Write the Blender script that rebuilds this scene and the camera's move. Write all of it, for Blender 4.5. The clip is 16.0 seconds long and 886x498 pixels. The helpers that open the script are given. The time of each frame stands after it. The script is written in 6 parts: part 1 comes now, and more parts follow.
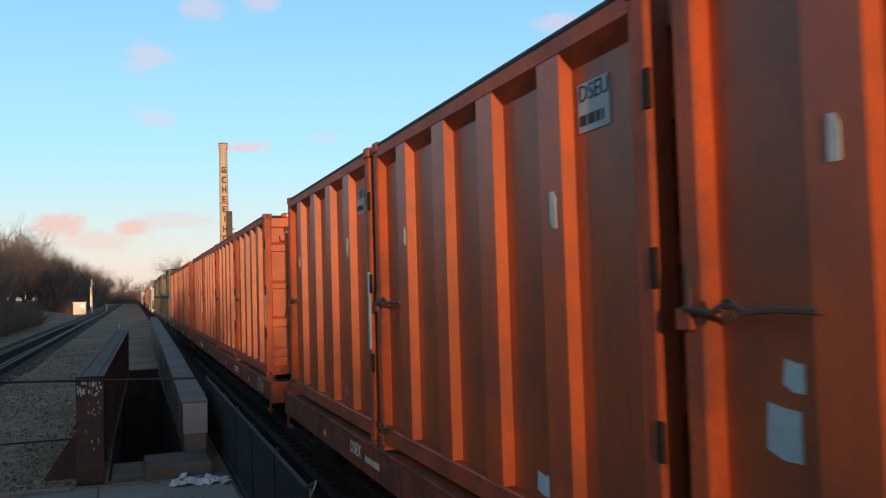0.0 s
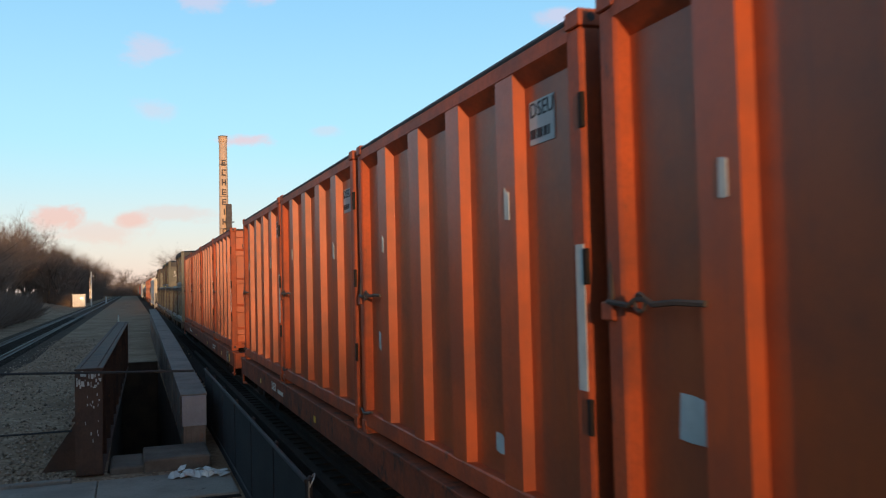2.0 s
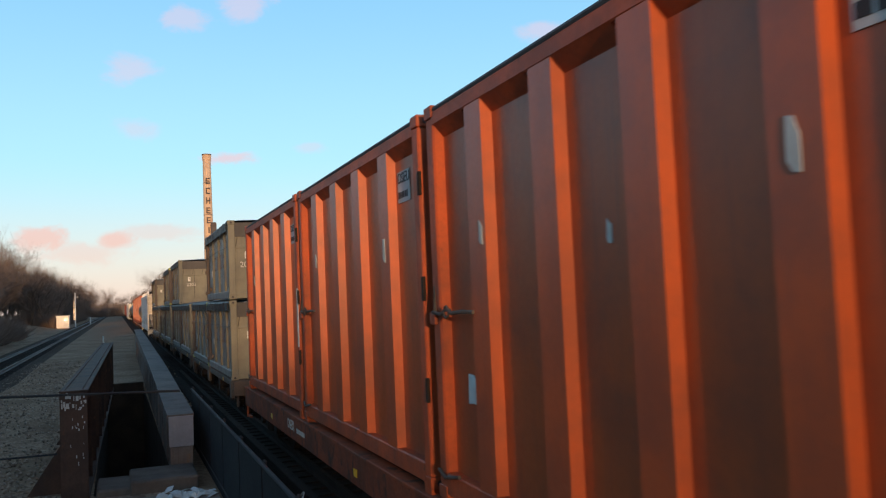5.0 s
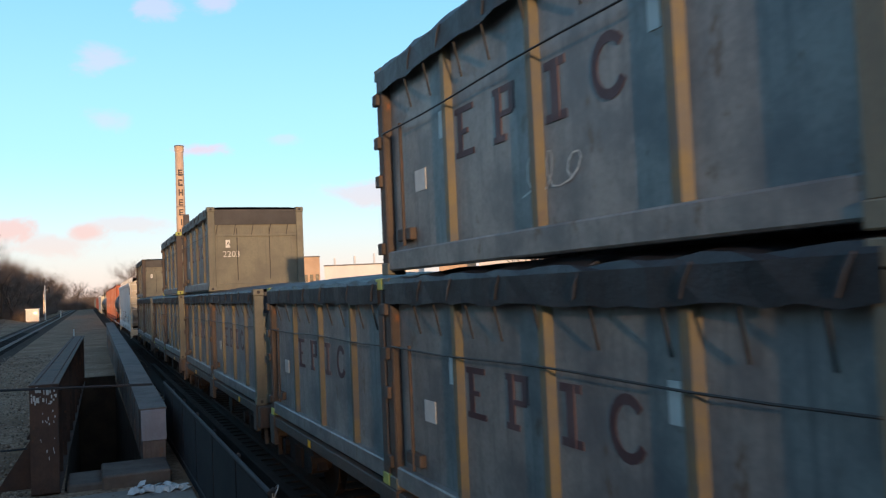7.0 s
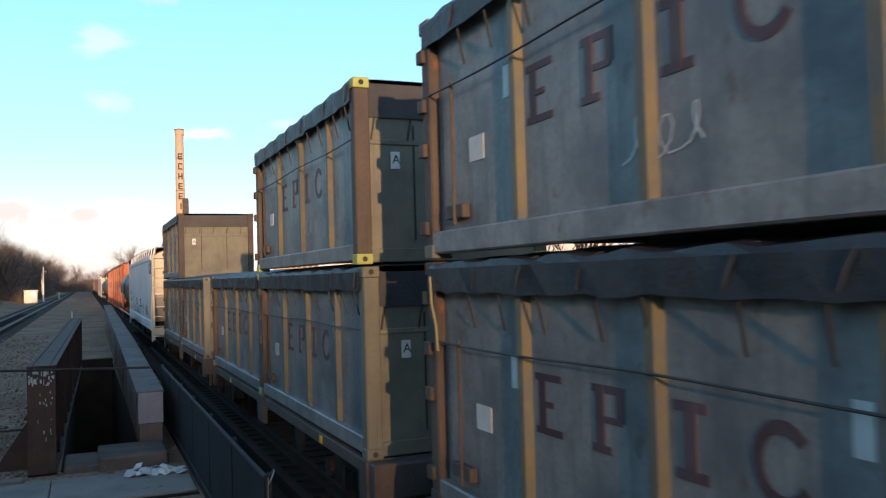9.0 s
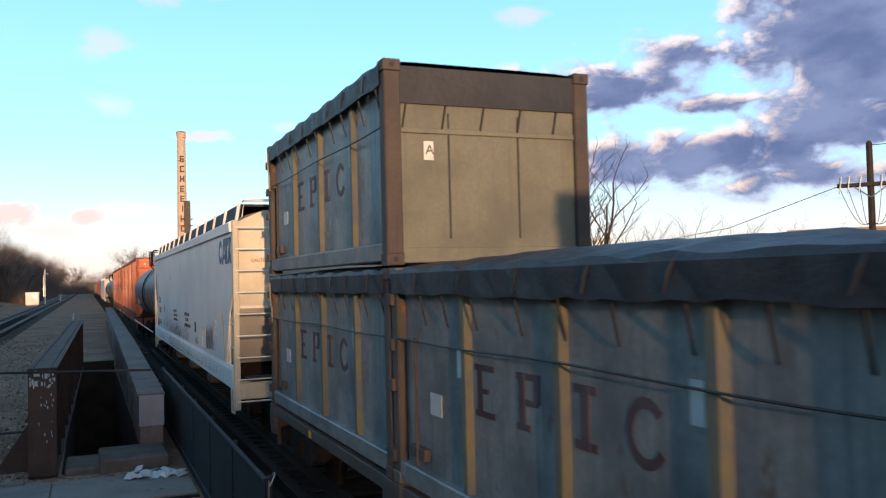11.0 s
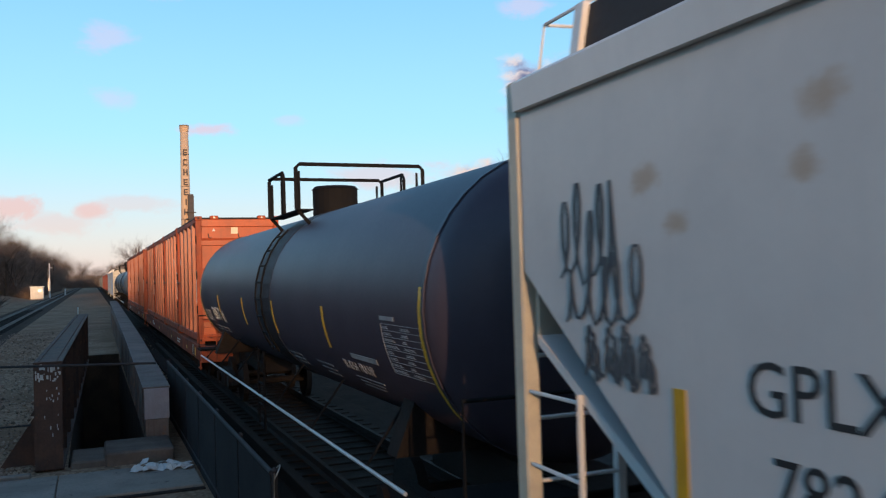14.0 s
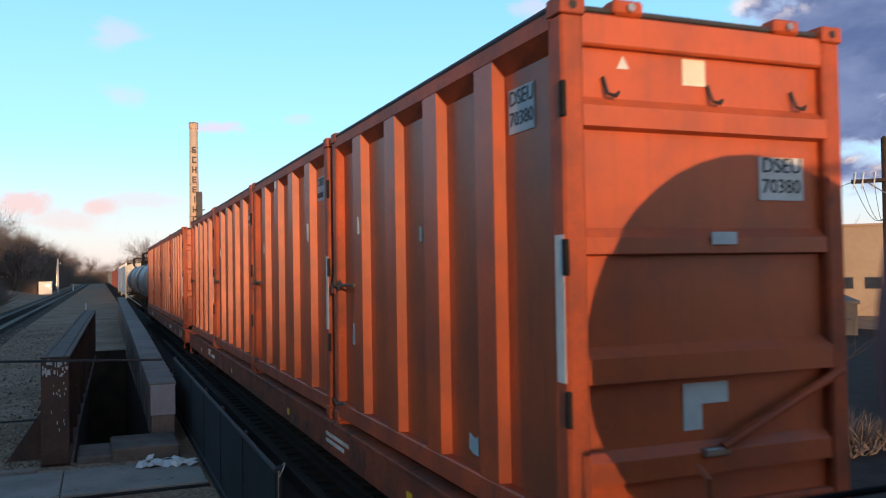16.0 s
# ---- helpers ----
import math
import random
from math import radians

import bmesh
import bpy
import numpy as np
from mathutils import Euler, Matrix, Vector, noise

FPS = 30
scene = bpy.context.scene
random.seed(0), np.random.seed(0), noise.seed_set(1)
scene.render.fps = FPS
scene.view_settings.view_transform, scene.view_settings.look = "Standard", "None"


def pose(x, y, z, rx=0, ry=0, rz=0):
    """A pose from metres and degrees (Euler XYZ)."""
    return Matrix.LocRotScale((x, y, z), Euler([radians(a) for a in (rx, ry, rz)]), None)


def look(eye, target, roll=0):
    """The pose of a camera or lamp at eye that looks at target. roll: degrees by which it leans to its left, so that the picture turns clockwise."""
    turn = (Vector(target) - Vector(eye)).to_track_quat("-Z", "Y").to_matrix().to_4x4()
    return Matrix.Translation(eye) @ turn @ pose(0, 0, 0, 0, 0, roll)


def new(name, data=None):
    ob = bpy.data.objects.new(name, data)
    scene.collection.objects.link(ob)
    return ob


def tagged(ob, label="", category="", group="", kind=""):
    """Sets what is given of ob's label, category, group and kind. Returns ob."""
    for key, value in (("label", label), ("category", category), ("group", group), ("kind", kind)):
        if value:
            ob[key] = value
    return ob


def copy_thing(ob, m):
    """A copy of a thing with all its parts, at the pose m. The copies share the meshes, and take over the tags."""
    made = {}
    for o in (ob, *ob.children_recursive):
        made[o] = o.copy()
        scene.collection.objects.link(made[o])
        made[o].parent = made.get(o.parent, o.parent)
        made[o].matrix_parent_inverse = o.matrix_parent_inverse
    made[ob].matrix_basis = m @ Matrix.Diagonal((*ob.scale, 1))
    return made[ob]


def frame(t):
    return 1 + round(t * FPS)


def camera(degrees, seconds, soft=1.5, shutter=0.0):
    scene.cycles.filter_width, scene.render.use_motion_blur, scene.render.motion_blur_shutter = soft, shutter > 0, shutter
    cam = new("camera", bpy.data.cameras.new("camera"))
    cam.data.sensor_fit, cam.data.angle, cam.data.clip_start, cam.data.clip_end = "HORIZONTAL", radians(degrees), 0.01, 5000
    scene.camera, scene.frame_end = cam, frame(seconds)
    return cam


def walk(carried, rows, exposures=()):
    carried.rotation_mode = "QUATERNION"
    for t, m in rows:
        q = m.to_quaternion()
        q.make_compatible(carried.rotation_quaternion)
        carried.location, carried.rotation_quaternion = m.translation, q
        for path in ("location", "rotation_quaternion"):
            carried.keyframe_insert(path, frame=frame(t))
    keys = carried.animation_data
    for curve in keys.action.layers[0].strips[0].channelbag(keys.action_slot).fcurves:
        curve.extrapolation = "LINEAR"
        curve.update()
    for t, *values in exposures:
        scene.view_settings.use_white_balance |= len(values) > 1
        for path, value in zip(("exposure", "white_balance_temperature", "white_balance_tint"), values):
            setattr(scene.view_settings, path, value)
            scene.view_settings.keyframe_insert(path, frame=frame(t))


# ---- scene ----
import itertools

# World: y runs along the track, the train comes towards -y; z = 0 at the rail head.
EYE_Z = 2.97
cam = camera(55.2, 16.0, soft=1.2, shutter=0.12)
# seconds, yaw, pitch, roll
PATH = [
    (0.0, -20.14, 2.63, 1.69),
    (0.5, -19.89, 2.27, 1.49),
    (1.0, -19.62, 1.95, 1.48),
    (1.5, -19.88, 2.06, 0.95),
    (2.0, -20.16, 2.22, 1.42),
    (2.5, -20.54, 2.54, 2.29),
    (3.0, -20.50, 2.75, 1.71),
    (3.5, -20.43, 2.79, 1.70),
    (4.0, -20.87, 2.96, 2.04),
    (4.5, -20.94, 3.21, 2.38),
    (7.0, -22.82, 2.59, 2.51),
    (7.5, -23.12, 2.40, 2.41),
    (8.0, -23.26, 2.22, 2.36),
    (8.5, -23.10, 1.95, 1.93),
    (9.0, -22.86, 1.78, 1.59),
    (11.5, -22.71, 2.15, 1.36),
    (12.0, -22.58, 2.30, 1.21),
    (12.5, -22.51, 2.30, 1.16),
    (13.0, -22.71, 2.17, 0.82),
    (13.5, -22.71, 1.96, 1.46),
    (14.0, -22.52, 1.47, 1.72),
    (14.5, -22.19, 1.31, 2.03),
    (15.0, -21.83, 1.55, 1.99),
    (15.5, -21.88, 1.67, 1.41),
    (16.0, -22.03, 1.52, 0.96),
]
walk(cam, [(t, pose(0, 0, EYE_Z, 90 + p, 0, y) @ pose(0, 0, 0, 0, 0, -r)) for t, y, p, r in PATH],
     exposures=[(0, 0.03, 6620, 10), (4.7, 0.05, 6600, 10), (6.9, 0.22, 6250, 10), (8.0, 0.04, 6050, 10), (9.0, 0.52, 6200, 10), (11.5, 0.34, 6200, 10), (12.5, 0.16, 6150, 10), (13.8, 0.03, 6100, 10),
                (14.5, 0.12, 6080, 10), (15.5, 0.25, 6080, 10), (16.0, 0.24, 6000, 10)])

# ---- light ----
SKY_GAIN = 0.5
SUN_BACK, SUN_EL = 8.3, 5.5          # degrees left of straight behind the camera, height
sun = new("sun", bpy.data.lights.new("sun", "SUN"))
sun.data.energy, sun.data.angle, sun.data.color = 3.6, radians(0.6), (1.0, 0.60, 0.31)
a, e = radians(SUN_BACK), radians(SUN_EL)
to_sun = Vector((-math.sin(a) * math.cos(e), -math.cos(a) * math.cos(e), math.sin(e)))
sun.matrix_world = look(to_sun * 100, (0, 0, 0))


class Nodes:
    """Short-hand for building node trees."""

    def __init__(self, tree, keep=False):
        self.t = tree
        if not keep:
            tree.nodes.clear()

    def add(self, kind):
        return self.t.nodes.new(kind)

    def put(self, socket, value):
        if isinstance(value, bpy.types.NodeSocket):
            self.t.links.new(value, socket)
        elif value is not None:
            if isinstance(value, (tuple, list)) and socket.type == "RGBA" and len(value) == 3:
                value = (*value, 1)
            socket.default_value = value

    def math(self, op, x, y=None, z=None, clamp=False):
        n = self.add("ShaderNodeMath")
        n.operation, n.use_clamp = op, clamp
        for i, v in enumerate((x, y, z)):
            if v is not None:
                self.put(n.inputs[i], v)
        return n.outputs[0]

    def mix(self, f, c1, c2, mode="MIX"):
        n = self.add("ShaderNodeMix")
        n.data_type, n.blend_type = "RGBA", mode
        self.put(n.inputs[0], f), self.put(n.inputs[6], c1), self.put(n.inputs[7], c2)
        return n.outputs[2]

    def noise(self, vec, scale, detail=5.0, rough=0.6, distort=0.0):
        n = self.add("ShaderNodeTexNoise")
        self.put(n.inputs["Vector"], vec)
        n.inputs["Scale"].default_value, n.inputs["Detail"].default_value = scale, detail
        n.inputs["Roughness"].default_value, n.inputs["Distortion"].default_value = rough, distort
        return n.outputs["Fac"]

    def ramp(self, fac, lo, hi, v0=0.0, v1=1.0):
        n = self.add("ShaderNodeMapRange")
        n.interpolation_type = "SMOOTHSTEP"
        self.put(n.inputs[0], fac)
        for i, v in enumerate((lo, hi, v0, v1)):
            self.put(n.inputs[i + 1], v)
        return n.outputs[0]

    def scaled(self, vec, s):
        n = self.add("ShaderNodeMapping")
        self.put(n.inputs[0], vec)
        n.inputs["Scale"].default_value = s
        return n.outputs[0]


def make_world():
    world = bpy.data.worlds.new("sky")
    scene.world = world
    world.use_nodes = True
    n = Nodes(world.node_tree)
    sky = n.add("ShaderNodeTexSky")
    sky.sky_type, sky.sun_disc = "NISHITA", False
    sky.sun_elevation, sky.sun_rotation = radians(SUN_EL), radians(180 + SUN_BACK)
    sky.air_density, sky.dust_density, sky.ozone_density = 1.0, 0.6, 2.0
    vec = n.add("ShaderNodeTexCoord").outputs["Generated"]
    sep = n.add("ShaderNodeSeparateXYZ")
    n.put(sep.inputs[0], vec)
    X, Y, Z = sep.outputs
    deg = 57.29578
    az = n.math("MULTIPLY", n.math("ARCTAN2", X, Y), deg)
    el = n.math("MULTIPLY", n.math("ARCSINE", Z), deg)
    flat = n.add("ShaderNodeCombineXYZ")
    n.put(flat.inputs[0], n.math("MULTIPLY", az, 0.07)), n.put(flat.inputs[1], n.math("MULTIPLY", el, 0.13))
    rag = n.noise(flat.outputs[0], 3.2, 8, 0.62, 0.4)
    wob = n.math("MULTIPLY", n.math("SUBTRACT", rag, 0.5), 3.4)
    # clouds: azimuth, height, half width, half height, weight, warm share
    cover, warm = None, None
    for ca, ce, w, h, k in CLOUDS:
        da = n.math("DIVIDE", n.math("SUBTRACT", az, ca), w)
        de = n.math("DIVIDE", n.math("SUBTRACT", el, ce), h)
        d = n.math("SQRT", n.math("ADD", n.math("MULTIPLY", da, da), n.math("MULTIPLY", de, de)))
        m = n.math("MULTIPLY", n.ramp(n.math("ADD", d, wob), 1.25, 0.35), k)
        cover = m if cover is None else n.math("MAXIMUM", cover, m)
    # broken blue-grey banks in the east; the flanks turned to the low sun are cream
    def thickness(a_off, e_off):
        a2, e2 = n.math("ADD", az, a_off), n.math("ADD", el, e_off)
        at = n.add("ShaderNodeCombineXYZ")
        n.put(at.inputs[0], n.math("MULTIPLY", a2, 0.085)), n.put(at.inputs[1], n.math("MULTIPLY", e2, 0.135))
        puff = n.noise(at.outputs[0], 4.0, 6, 0.53, 0.2)
        total = None
        for ca, ce, w, h, k in BANKS:
            da = n.math("DIVIDE", n.math("SUBTRACT", a2, ca), w)
            de = n.math("DIVIDE", n.math("SUBTRACT", e2, ce), h)
            d = n.math("SQRT", n.math("ADD", n.math("MULTIPLY", da, da), n.math("MULTIPLY", de, de)))
            m = n.math("MULTIPLY", n.math("SUBTRACT", 1.0, d), k)
            total = m if total is None else n.math("MAXIMUM", total, m)
        return n.math("ADD", total, n.math("MULTIPLY", n.math("SUBTRACT", puff, 0.5), 3.0))

    dense, sunward = thickness(0.0, 0.0), thickness(-0.60, 0.36)
    bank = n.ramp(dense, -0.32, 0.58)
    folds = n.ramp(n.noise(flat.outputs[0], 2.6, 7, 0.55, 0.2), 0.34, 0.68)
    grey = n.mix(n.ramp(dense, 0.05, 0.75), (0.47, 0.47, 0.63), n.mix(folds, (0.120, 0.160, 0.300), (0.22, 0.265, 0.42)))
    flank = n.math("MULTIPLY", n.ramp(n.math("SUBTRACT", dense, sunward), 0.06, 0.48), n.ramp(dense, 1.10, 0.30))
    grey = n.mix(flank, grey, n.mix(n.ramp(el, 15, 5), (0.90, 0.76, 0.72), (0.97, 0.71, 0.58)))
    white = n.mix(n.ramp(el, 14, 2), (0.86, 0.66, 0.78), (0.95, 0.60, 0.50))
    # pale rose at the horizon, clear blue higher up, deep blue overhead
    tone = n.mix(n.ramp(el, 7.0, 24.0), (0.40, 0.77, 0.95), (0.235, 0.59, 0.96))
    tone = n.mix(n.ramp(el, -1.0, 10.0), (0.84, 0.66, 0.66), tone)
    tone = n.mix(n.ramp(el, 24.0, 62.0), tone, (0.085, 0.125, 0.22))
    # the sunset side, behind the camera, glows warm
    glow = n.math("MULTIPLY", n.ramp(Y, 0.0, -0.92), n.ramp(el, 34.0, 2.0))
    tone = n.mix(glow, tone, (0.92, 0.64, 0.52))
    base = n.mix(1.0, sky.outputs[0], (SKY_GAIN, SKY_GAIN, SKY_GAIN), "MULTIPLY")
    base = n.mix(0.85, base, tone)
    lit = n.mix(cover, base, white)
    lit = n.mix(bank, lit, grey)
    bg = n.add("ShaderNodeBackground")
    n.put(bg.inputs[0], lit)
    bg.inputs[1].default_value = 0.95
    out = n.add("ShaderNodeOutputWorld")
    n.put(out.inputs[0], bg.outputs[0])


CLOUDS = ((28.4, 17.2, 1.6, 0.6, 0.5), (1.2, 15.2, 1.7, 0.9, 0.45), (6.9, 9.6, 1.7, 0.45, 0.75), (-4.2, 4.6, 1.5, 0.8, 0.8), (0.0, 4.4, 1.4, 0.7, 0.8),
          (1.2, 11.4, 1.4, 0.7, 0.35), (4.4, 18.3, 1.3, 0.8, 0.45), (8.8, 19.6, 1.6, 1.1, 0.5), (2.6, 4.9, 3.0, 0.5, 0.35), (12.6, 10.3, 1.2, 0.4, 0.3),
          (-1.6, 3.6, 2.6, 0.8, 0.4), (19.0, 6.6, 4.0, 0.8, 0.5))
BANKS = ((34.4, 12.2, 7.2, 2.0, 1.15), (38.4, 14.0, 3.0, 1.7, 0.9), (29.2, 12.3, 3.0, 1.1, 1.0), (40.6, 10.8, 3.2, 0.75, 0.8), (52.5, 14.5, 11.5, 7.5, 2.6), (47.5, 9.6, 5.0, 2.8, 1.5),
         (39.0, 7.4, 10.5, 1.9, 1.4), (46.5, 5.8, 6.5, 1.3, 1.1), (28.3, 6.4, 4.2, 0.9, 0.8), (62.0, 9.0, 10.0, 5.0, 1.2), (68.0, 20.0, 14.0, 12.0, 1.2))
make_world()


# ---- materials ----
def shader(name, rough=0.7, metal=0.0, bump=0.0, bump_scale=40.0, spec=0.4):
    """A principled material; returns the node helper, object coordinates, the shader and the material."""
    m = bpy.data.materials.new(name)
    m.use_nodes = True
    n = Nodes(m.node_tree)
    b = n.add("ShaderNodeBsdfPrincipled")
    o = n.add("ShaderNodeOutputMaterial")
    n.put(o.inputs[0], b.outputs[0])
    co = n.add("ShaderNodeTexCoord").outputs["Object"]
    b.inputs["Roughness"].default_value, b.inputs["Metallic"].default_value = rough, metal
    b.inputs["Specular IOR Level"].default_value = spec
    if bump:
        bn = n.add("ShaderNodeBump")
        bn.inputs["Strength"].default_value, bn.inputs["Distance"].default_value = bump, 0.02
        n.put(bn.inputs["Height"], n.noise(co, bump_scale, 6, 0.65))
        n.put(b.inputs["Normal"], bn.outputs[0])
    return n, co, b, m


def worn(name, base, dark, rough=0.65, metal=0.0, streak=0.0, rust=None, rust_amount=0.5, fine=60.0, coarse=1.3, bump=0.15, vary=0.12, spec=0.4, speck=0.35, gloss_vary=0.05):
    """Paint or stone with grain, blotches, downward streaks and rust."""
    n, co, b, m = shader(name, rough, metal, bump, fine, spec)
    big = n.noise(co, coarse, 6, 0.65)
    c = n.mix(n.ramp(big, 0.35, 0.7), base, dark)
    small = n.noise(co, fine * 0.4, 4, 0.6)
    c = n.mix(n.math("MULTIPLY", n.ramp(small, 0.4, 0.75), speck), c, dark)
    if streak:
        s = n.noise(n.scaled(co, (9, 9, 0.5)), 1.6, 5, 0.65)
        c = n.mix(n.math("MULTIPLY", n.ramp(s, 0.5, 0.75), streak), c, dark)
    if rust:
        s = n.noise(n.scaled(co, (2.2, 2.2, 1.2)), 1.9, 8, 0.7)
        c = n.mix(n.ramp(s, 0.72 - 0.25 * rust_amount, 0.80 - 0.2 * rust_amount), c, rust)
    r = n.add("ShaderNodeObjectInfo").outputs["Random"]
    c = n.mix(1.0, c, n.mix(r, (1 - vary,) * 3, (1 + vary,) * 3), "MULTIPLY")
    n.put(b.inputs["Base Color"], c)
    rn = n.ramp(small, 0.3, 0.7, max(0.05, rough - gloss_vary), min(1, rough + gloss_vary))
    n.put(b.inputs["Roughness"], rn)
    return m


ORANGE = worn("orange_paint", (0.50, 0.097, 0.027), (0.32, 0.077, 0.034), 0.41, streak=0.65, rust=(0.16, 0.06, 0.04), rust_amount=0.16, vary=0.08, bump=0.015, spec=0.42, speck=0.10, gloss_vary=0.04)
ORANGE_DEEP = worn("orange_frame_paint", (0.46, 0.082, 0.021), (0.21, 0.052, 0.025), 0.6, streak=0.7, rust=(0.11, 0.045, 0.03), rust_amount=0.55, vary=0.08, bump=0.08, spec=0.35)
# frame orange with grime and rust, also darkened for the shade on the sill
SILL = worn("grimy_shade_dark_sill", (0.30, 0.070, 0.028), (0.13, 0.045, 0.028), 0.75, streak=0.6, rust=(0.07, 0.035, 0.026), rust_amount=0.8, vary=0.08, bump=0.15, spec=0.2)
LID = worn("lid_cover", (0.05, 0.05, 0.055), (0.03, 0.03, 0.035), 0.7)
SLATE = worn("slate_paint", (0.245, 0.245, 0.232), (0.118, 0.122, 0.126), 0.46, streak=0.95, rust=(0.120, 0.092, 0.070), rust_amount=0.58, vary=0.12, coarse=1.9)
OCHRE = worn("ochre_rib_paint", (0.165, 0.135, 0.065), (0.108, 0.106, 0.096), 0.6, streak=0.9, rust=(0.12, 0.10, 0.08), rust_amount=0.65, coarse=2.5)
OLIVE = worn("olive_end_paint", (0.165, 0.160, 0.118), (0.108, 0.105, 0.084), 0.6, streak=0.6, rust=(0.16, 0.08, 0.04), rust_amount=0.3)
RUSTY = worn("rusty_paint", (0.090, 0.068, 0.054), (0.055, 0.045, 0.040), 0.75, streak=0.6, rust=(0.17, 0.075, 0.035), rust_amount=0.55, bump=0.3)
STRAP = worn("yellowish_webbing", (0.40, 0.33, 0.16), (0.27, 0.22, 0.11), 0.8, fine=80)
LIME = worn("lime_paint", (0.42, 0.46, 0.12), (0.30, 0.32, 0.10), 0.6)
TARP = worn("black_tarp", (0.020, 0.021, 0.025), (0.040, 0.041, 0.046), 0.5, bump=0.45, fine=14, spec=0.3)
TARP_FOLD = worn("tarp_crease", (0.055, 0.06, 0.072), (0.035, 0.038, 0.046), 0.4)
RUBBER = worn("dark_strap", (0.02, 0.02, 0.02), (0.03, 0.03, 0.03), 0.6)
MAROON = worn("maroon_letter_paint", (0.052, 0.022, 0.028), (0.090, 0.060, 0.064), 0.6)
INK = worn("black_letter_paint", (0.02, 0.02, 0.022), (0.04, 0.04, 0.042), 0.6)
PALE = worn("pale_letter_paint", (0.62, 0.62, 0.58), (0.40, 0.40, 0.37), 0.6)
STICKER = worn("white_sticker", (0.66, 0.66, 0.62), (0.45, 0.45, 0.43), 0.5, fine=25)
PLATE = worn("faded_plate_enamel", (0.46, 0.47, 0.46), (0.33, 0.34, 0.34), 0.5, fine=25)
CREAM = worn("cream_reflector", (0.80, 0.74, 0.55), (0.62, 0.57, 0.42), 0.35)
HOPPER = worn("pale_grey_paint", (0.74, 0.72, 0.69), (0.62, 0.61, 0.595), 0.42, streak=0.25, rust=(0.55, 0.45, 0.34), rust_amount=0.16, bump=0.0, coarse=0.45, speck=0.15, gloss_vary=0.02)


def stain(material, spots, tint):
    """Adds rust blooms of their own shape (y, z, radius) to a side paint."""
    n = Nodes(material.node_tree, True)
    b = next(q for q in n.t.nodes if q.type == "BSDF_PRINCIPLED")
    co = n.add("ShaderNodeTexCoord").outputs["Object"]
    sep = n.add("ShaderNodeSeparateXYZ")
    n.put(sep.inputs[0], co)
    rag = n.math("MULTIPLY", n.math("SUBTRACT", n.noise(co, 7.0, 6, 0.7), 0.5), 2.2)
    colour = b.inputs["Base Color"].links[0].from_socket
    for y, z, r in spots:
        dy = n.math("DIVIDE", n.math("SUBTRACT", sep.outputs[1], y), r * 1.5)
        dz = n.math("DIVIDE", n.math("SUBTRACT", sep.outputs[2], z), r)
        d = n.math("ADD", n.math("SQRT", n.math("ADD", n.math("MULTIPLY", dy, dy), n.math("MULTIPLY", dz, dz))), rag)
        colour = n.mix(n.math("MULTIPLY", n.ramp(d, 1.1, 0.1), 0.6), colour, tint)
    n.put(b.inputs["Base Color"], colour)


stain(HOPPER, ((13.05, 3.21, 0.16), (18.54, 3.39, 0.10), (17.42, 3.58, 0.10), (17.53, 3.33, 0.08), (18.3, 3.15, 0.07)), (0.42, 0.27, 0.13))
HOPPER_END = worn("cream_end_paint", (0.66, 0.60, 0.46), (0.50, 0.45, 0.36), 0.5, streak=0.4, rust=(0.25, 0.15, 0.08), rust_amount=0.15)
EMBLEM = worn("blue_emblem_paint", (0.026, 0.070, 0.15), (0.05, 0.11, 0.20), 0.5)
STENCIL = worn("dull_stencil_paint", (0.40, 0.40, 0.40), (0.22, 0.22, 0.23), 0.6)
SPRAY = worn("spray_paint", (0.045, 0.05, 0.06), (0.14, 0.145, 0.15), 0.55)
YELLOW = worn("yellow_marker", (0.80, 0.46, 0.02), (0.60, 0.34, 0.03), 0.4)
TANK = worn("black_tank_paint", (0.050, 0.040, 0.058), (0.066, 0.054, 0.075), 0.48, streak=0.4, bump=0.0, coarse=0.7, spec=0.5, speck=0.12, gloss_vary=0.02)
TANK_GREY = worn("slate_tank_paint", (0.10, 0.125, 0.15), (0.07, 0.085, 0.10), 0.45, streak=0.4)
BLACK = worn("black_iron", (0.034, 0.032, 0.036), (0.052, 0.046, 0.044), 0.75, bump=0.1, spec=0.25)
SCREEN = worn("black_screen", (0.024, 0.023, 0.025), (0.034, 0.032, 0.033), 0.9, spec=0.15)
OILED = worn("oil_darkened_ballast", (0.085, 0.058, 0.042), (0.046, 0.033, 0.026), 0.95, fine=30, bump=0.8, spec=0.06)
# bed colour held near black to stand in for shade under the train
SHADE_BED = worn("shade_black_bed", (0.036, 0.027, 0.022), (0.021, 0.017, 0.014), 0.95, fine=30, bump=0.8, spec=0.05)
UNDER = worn("grimy_underframe", (0.026, 0.019, 0.016), (0.014, 0.012, 0.011), 0.85, rust=(0.060, 0.028, 0.018), rust_amount=0.45, bump=0.3, spec=0.2)
CARBLACK = worn("black_fitting_paint", (0.010, 0.010, 0.011), (0.017, 0.016, 0.016), 0.8, bump=0.05, spec=0.1)
TANKBAND = worn("spill_stained_tank", (0.020, 0.019, 0.024), (0.034, 0.032, 0.042), 0.6, streak=0.8, bump=0.05, coarse=2.0, spec=0.3)
REDBROWN = worn("red_brown_paint", (0.24, 0.045, 0.03), (0.16, 0.035, 0.028), 0.6, streak=0.5)
STEEL = worn("worn_steel", (0.42, 0.40, 0.38), (0.26, 0.22, 0.19), 0.35, metal=0.85)
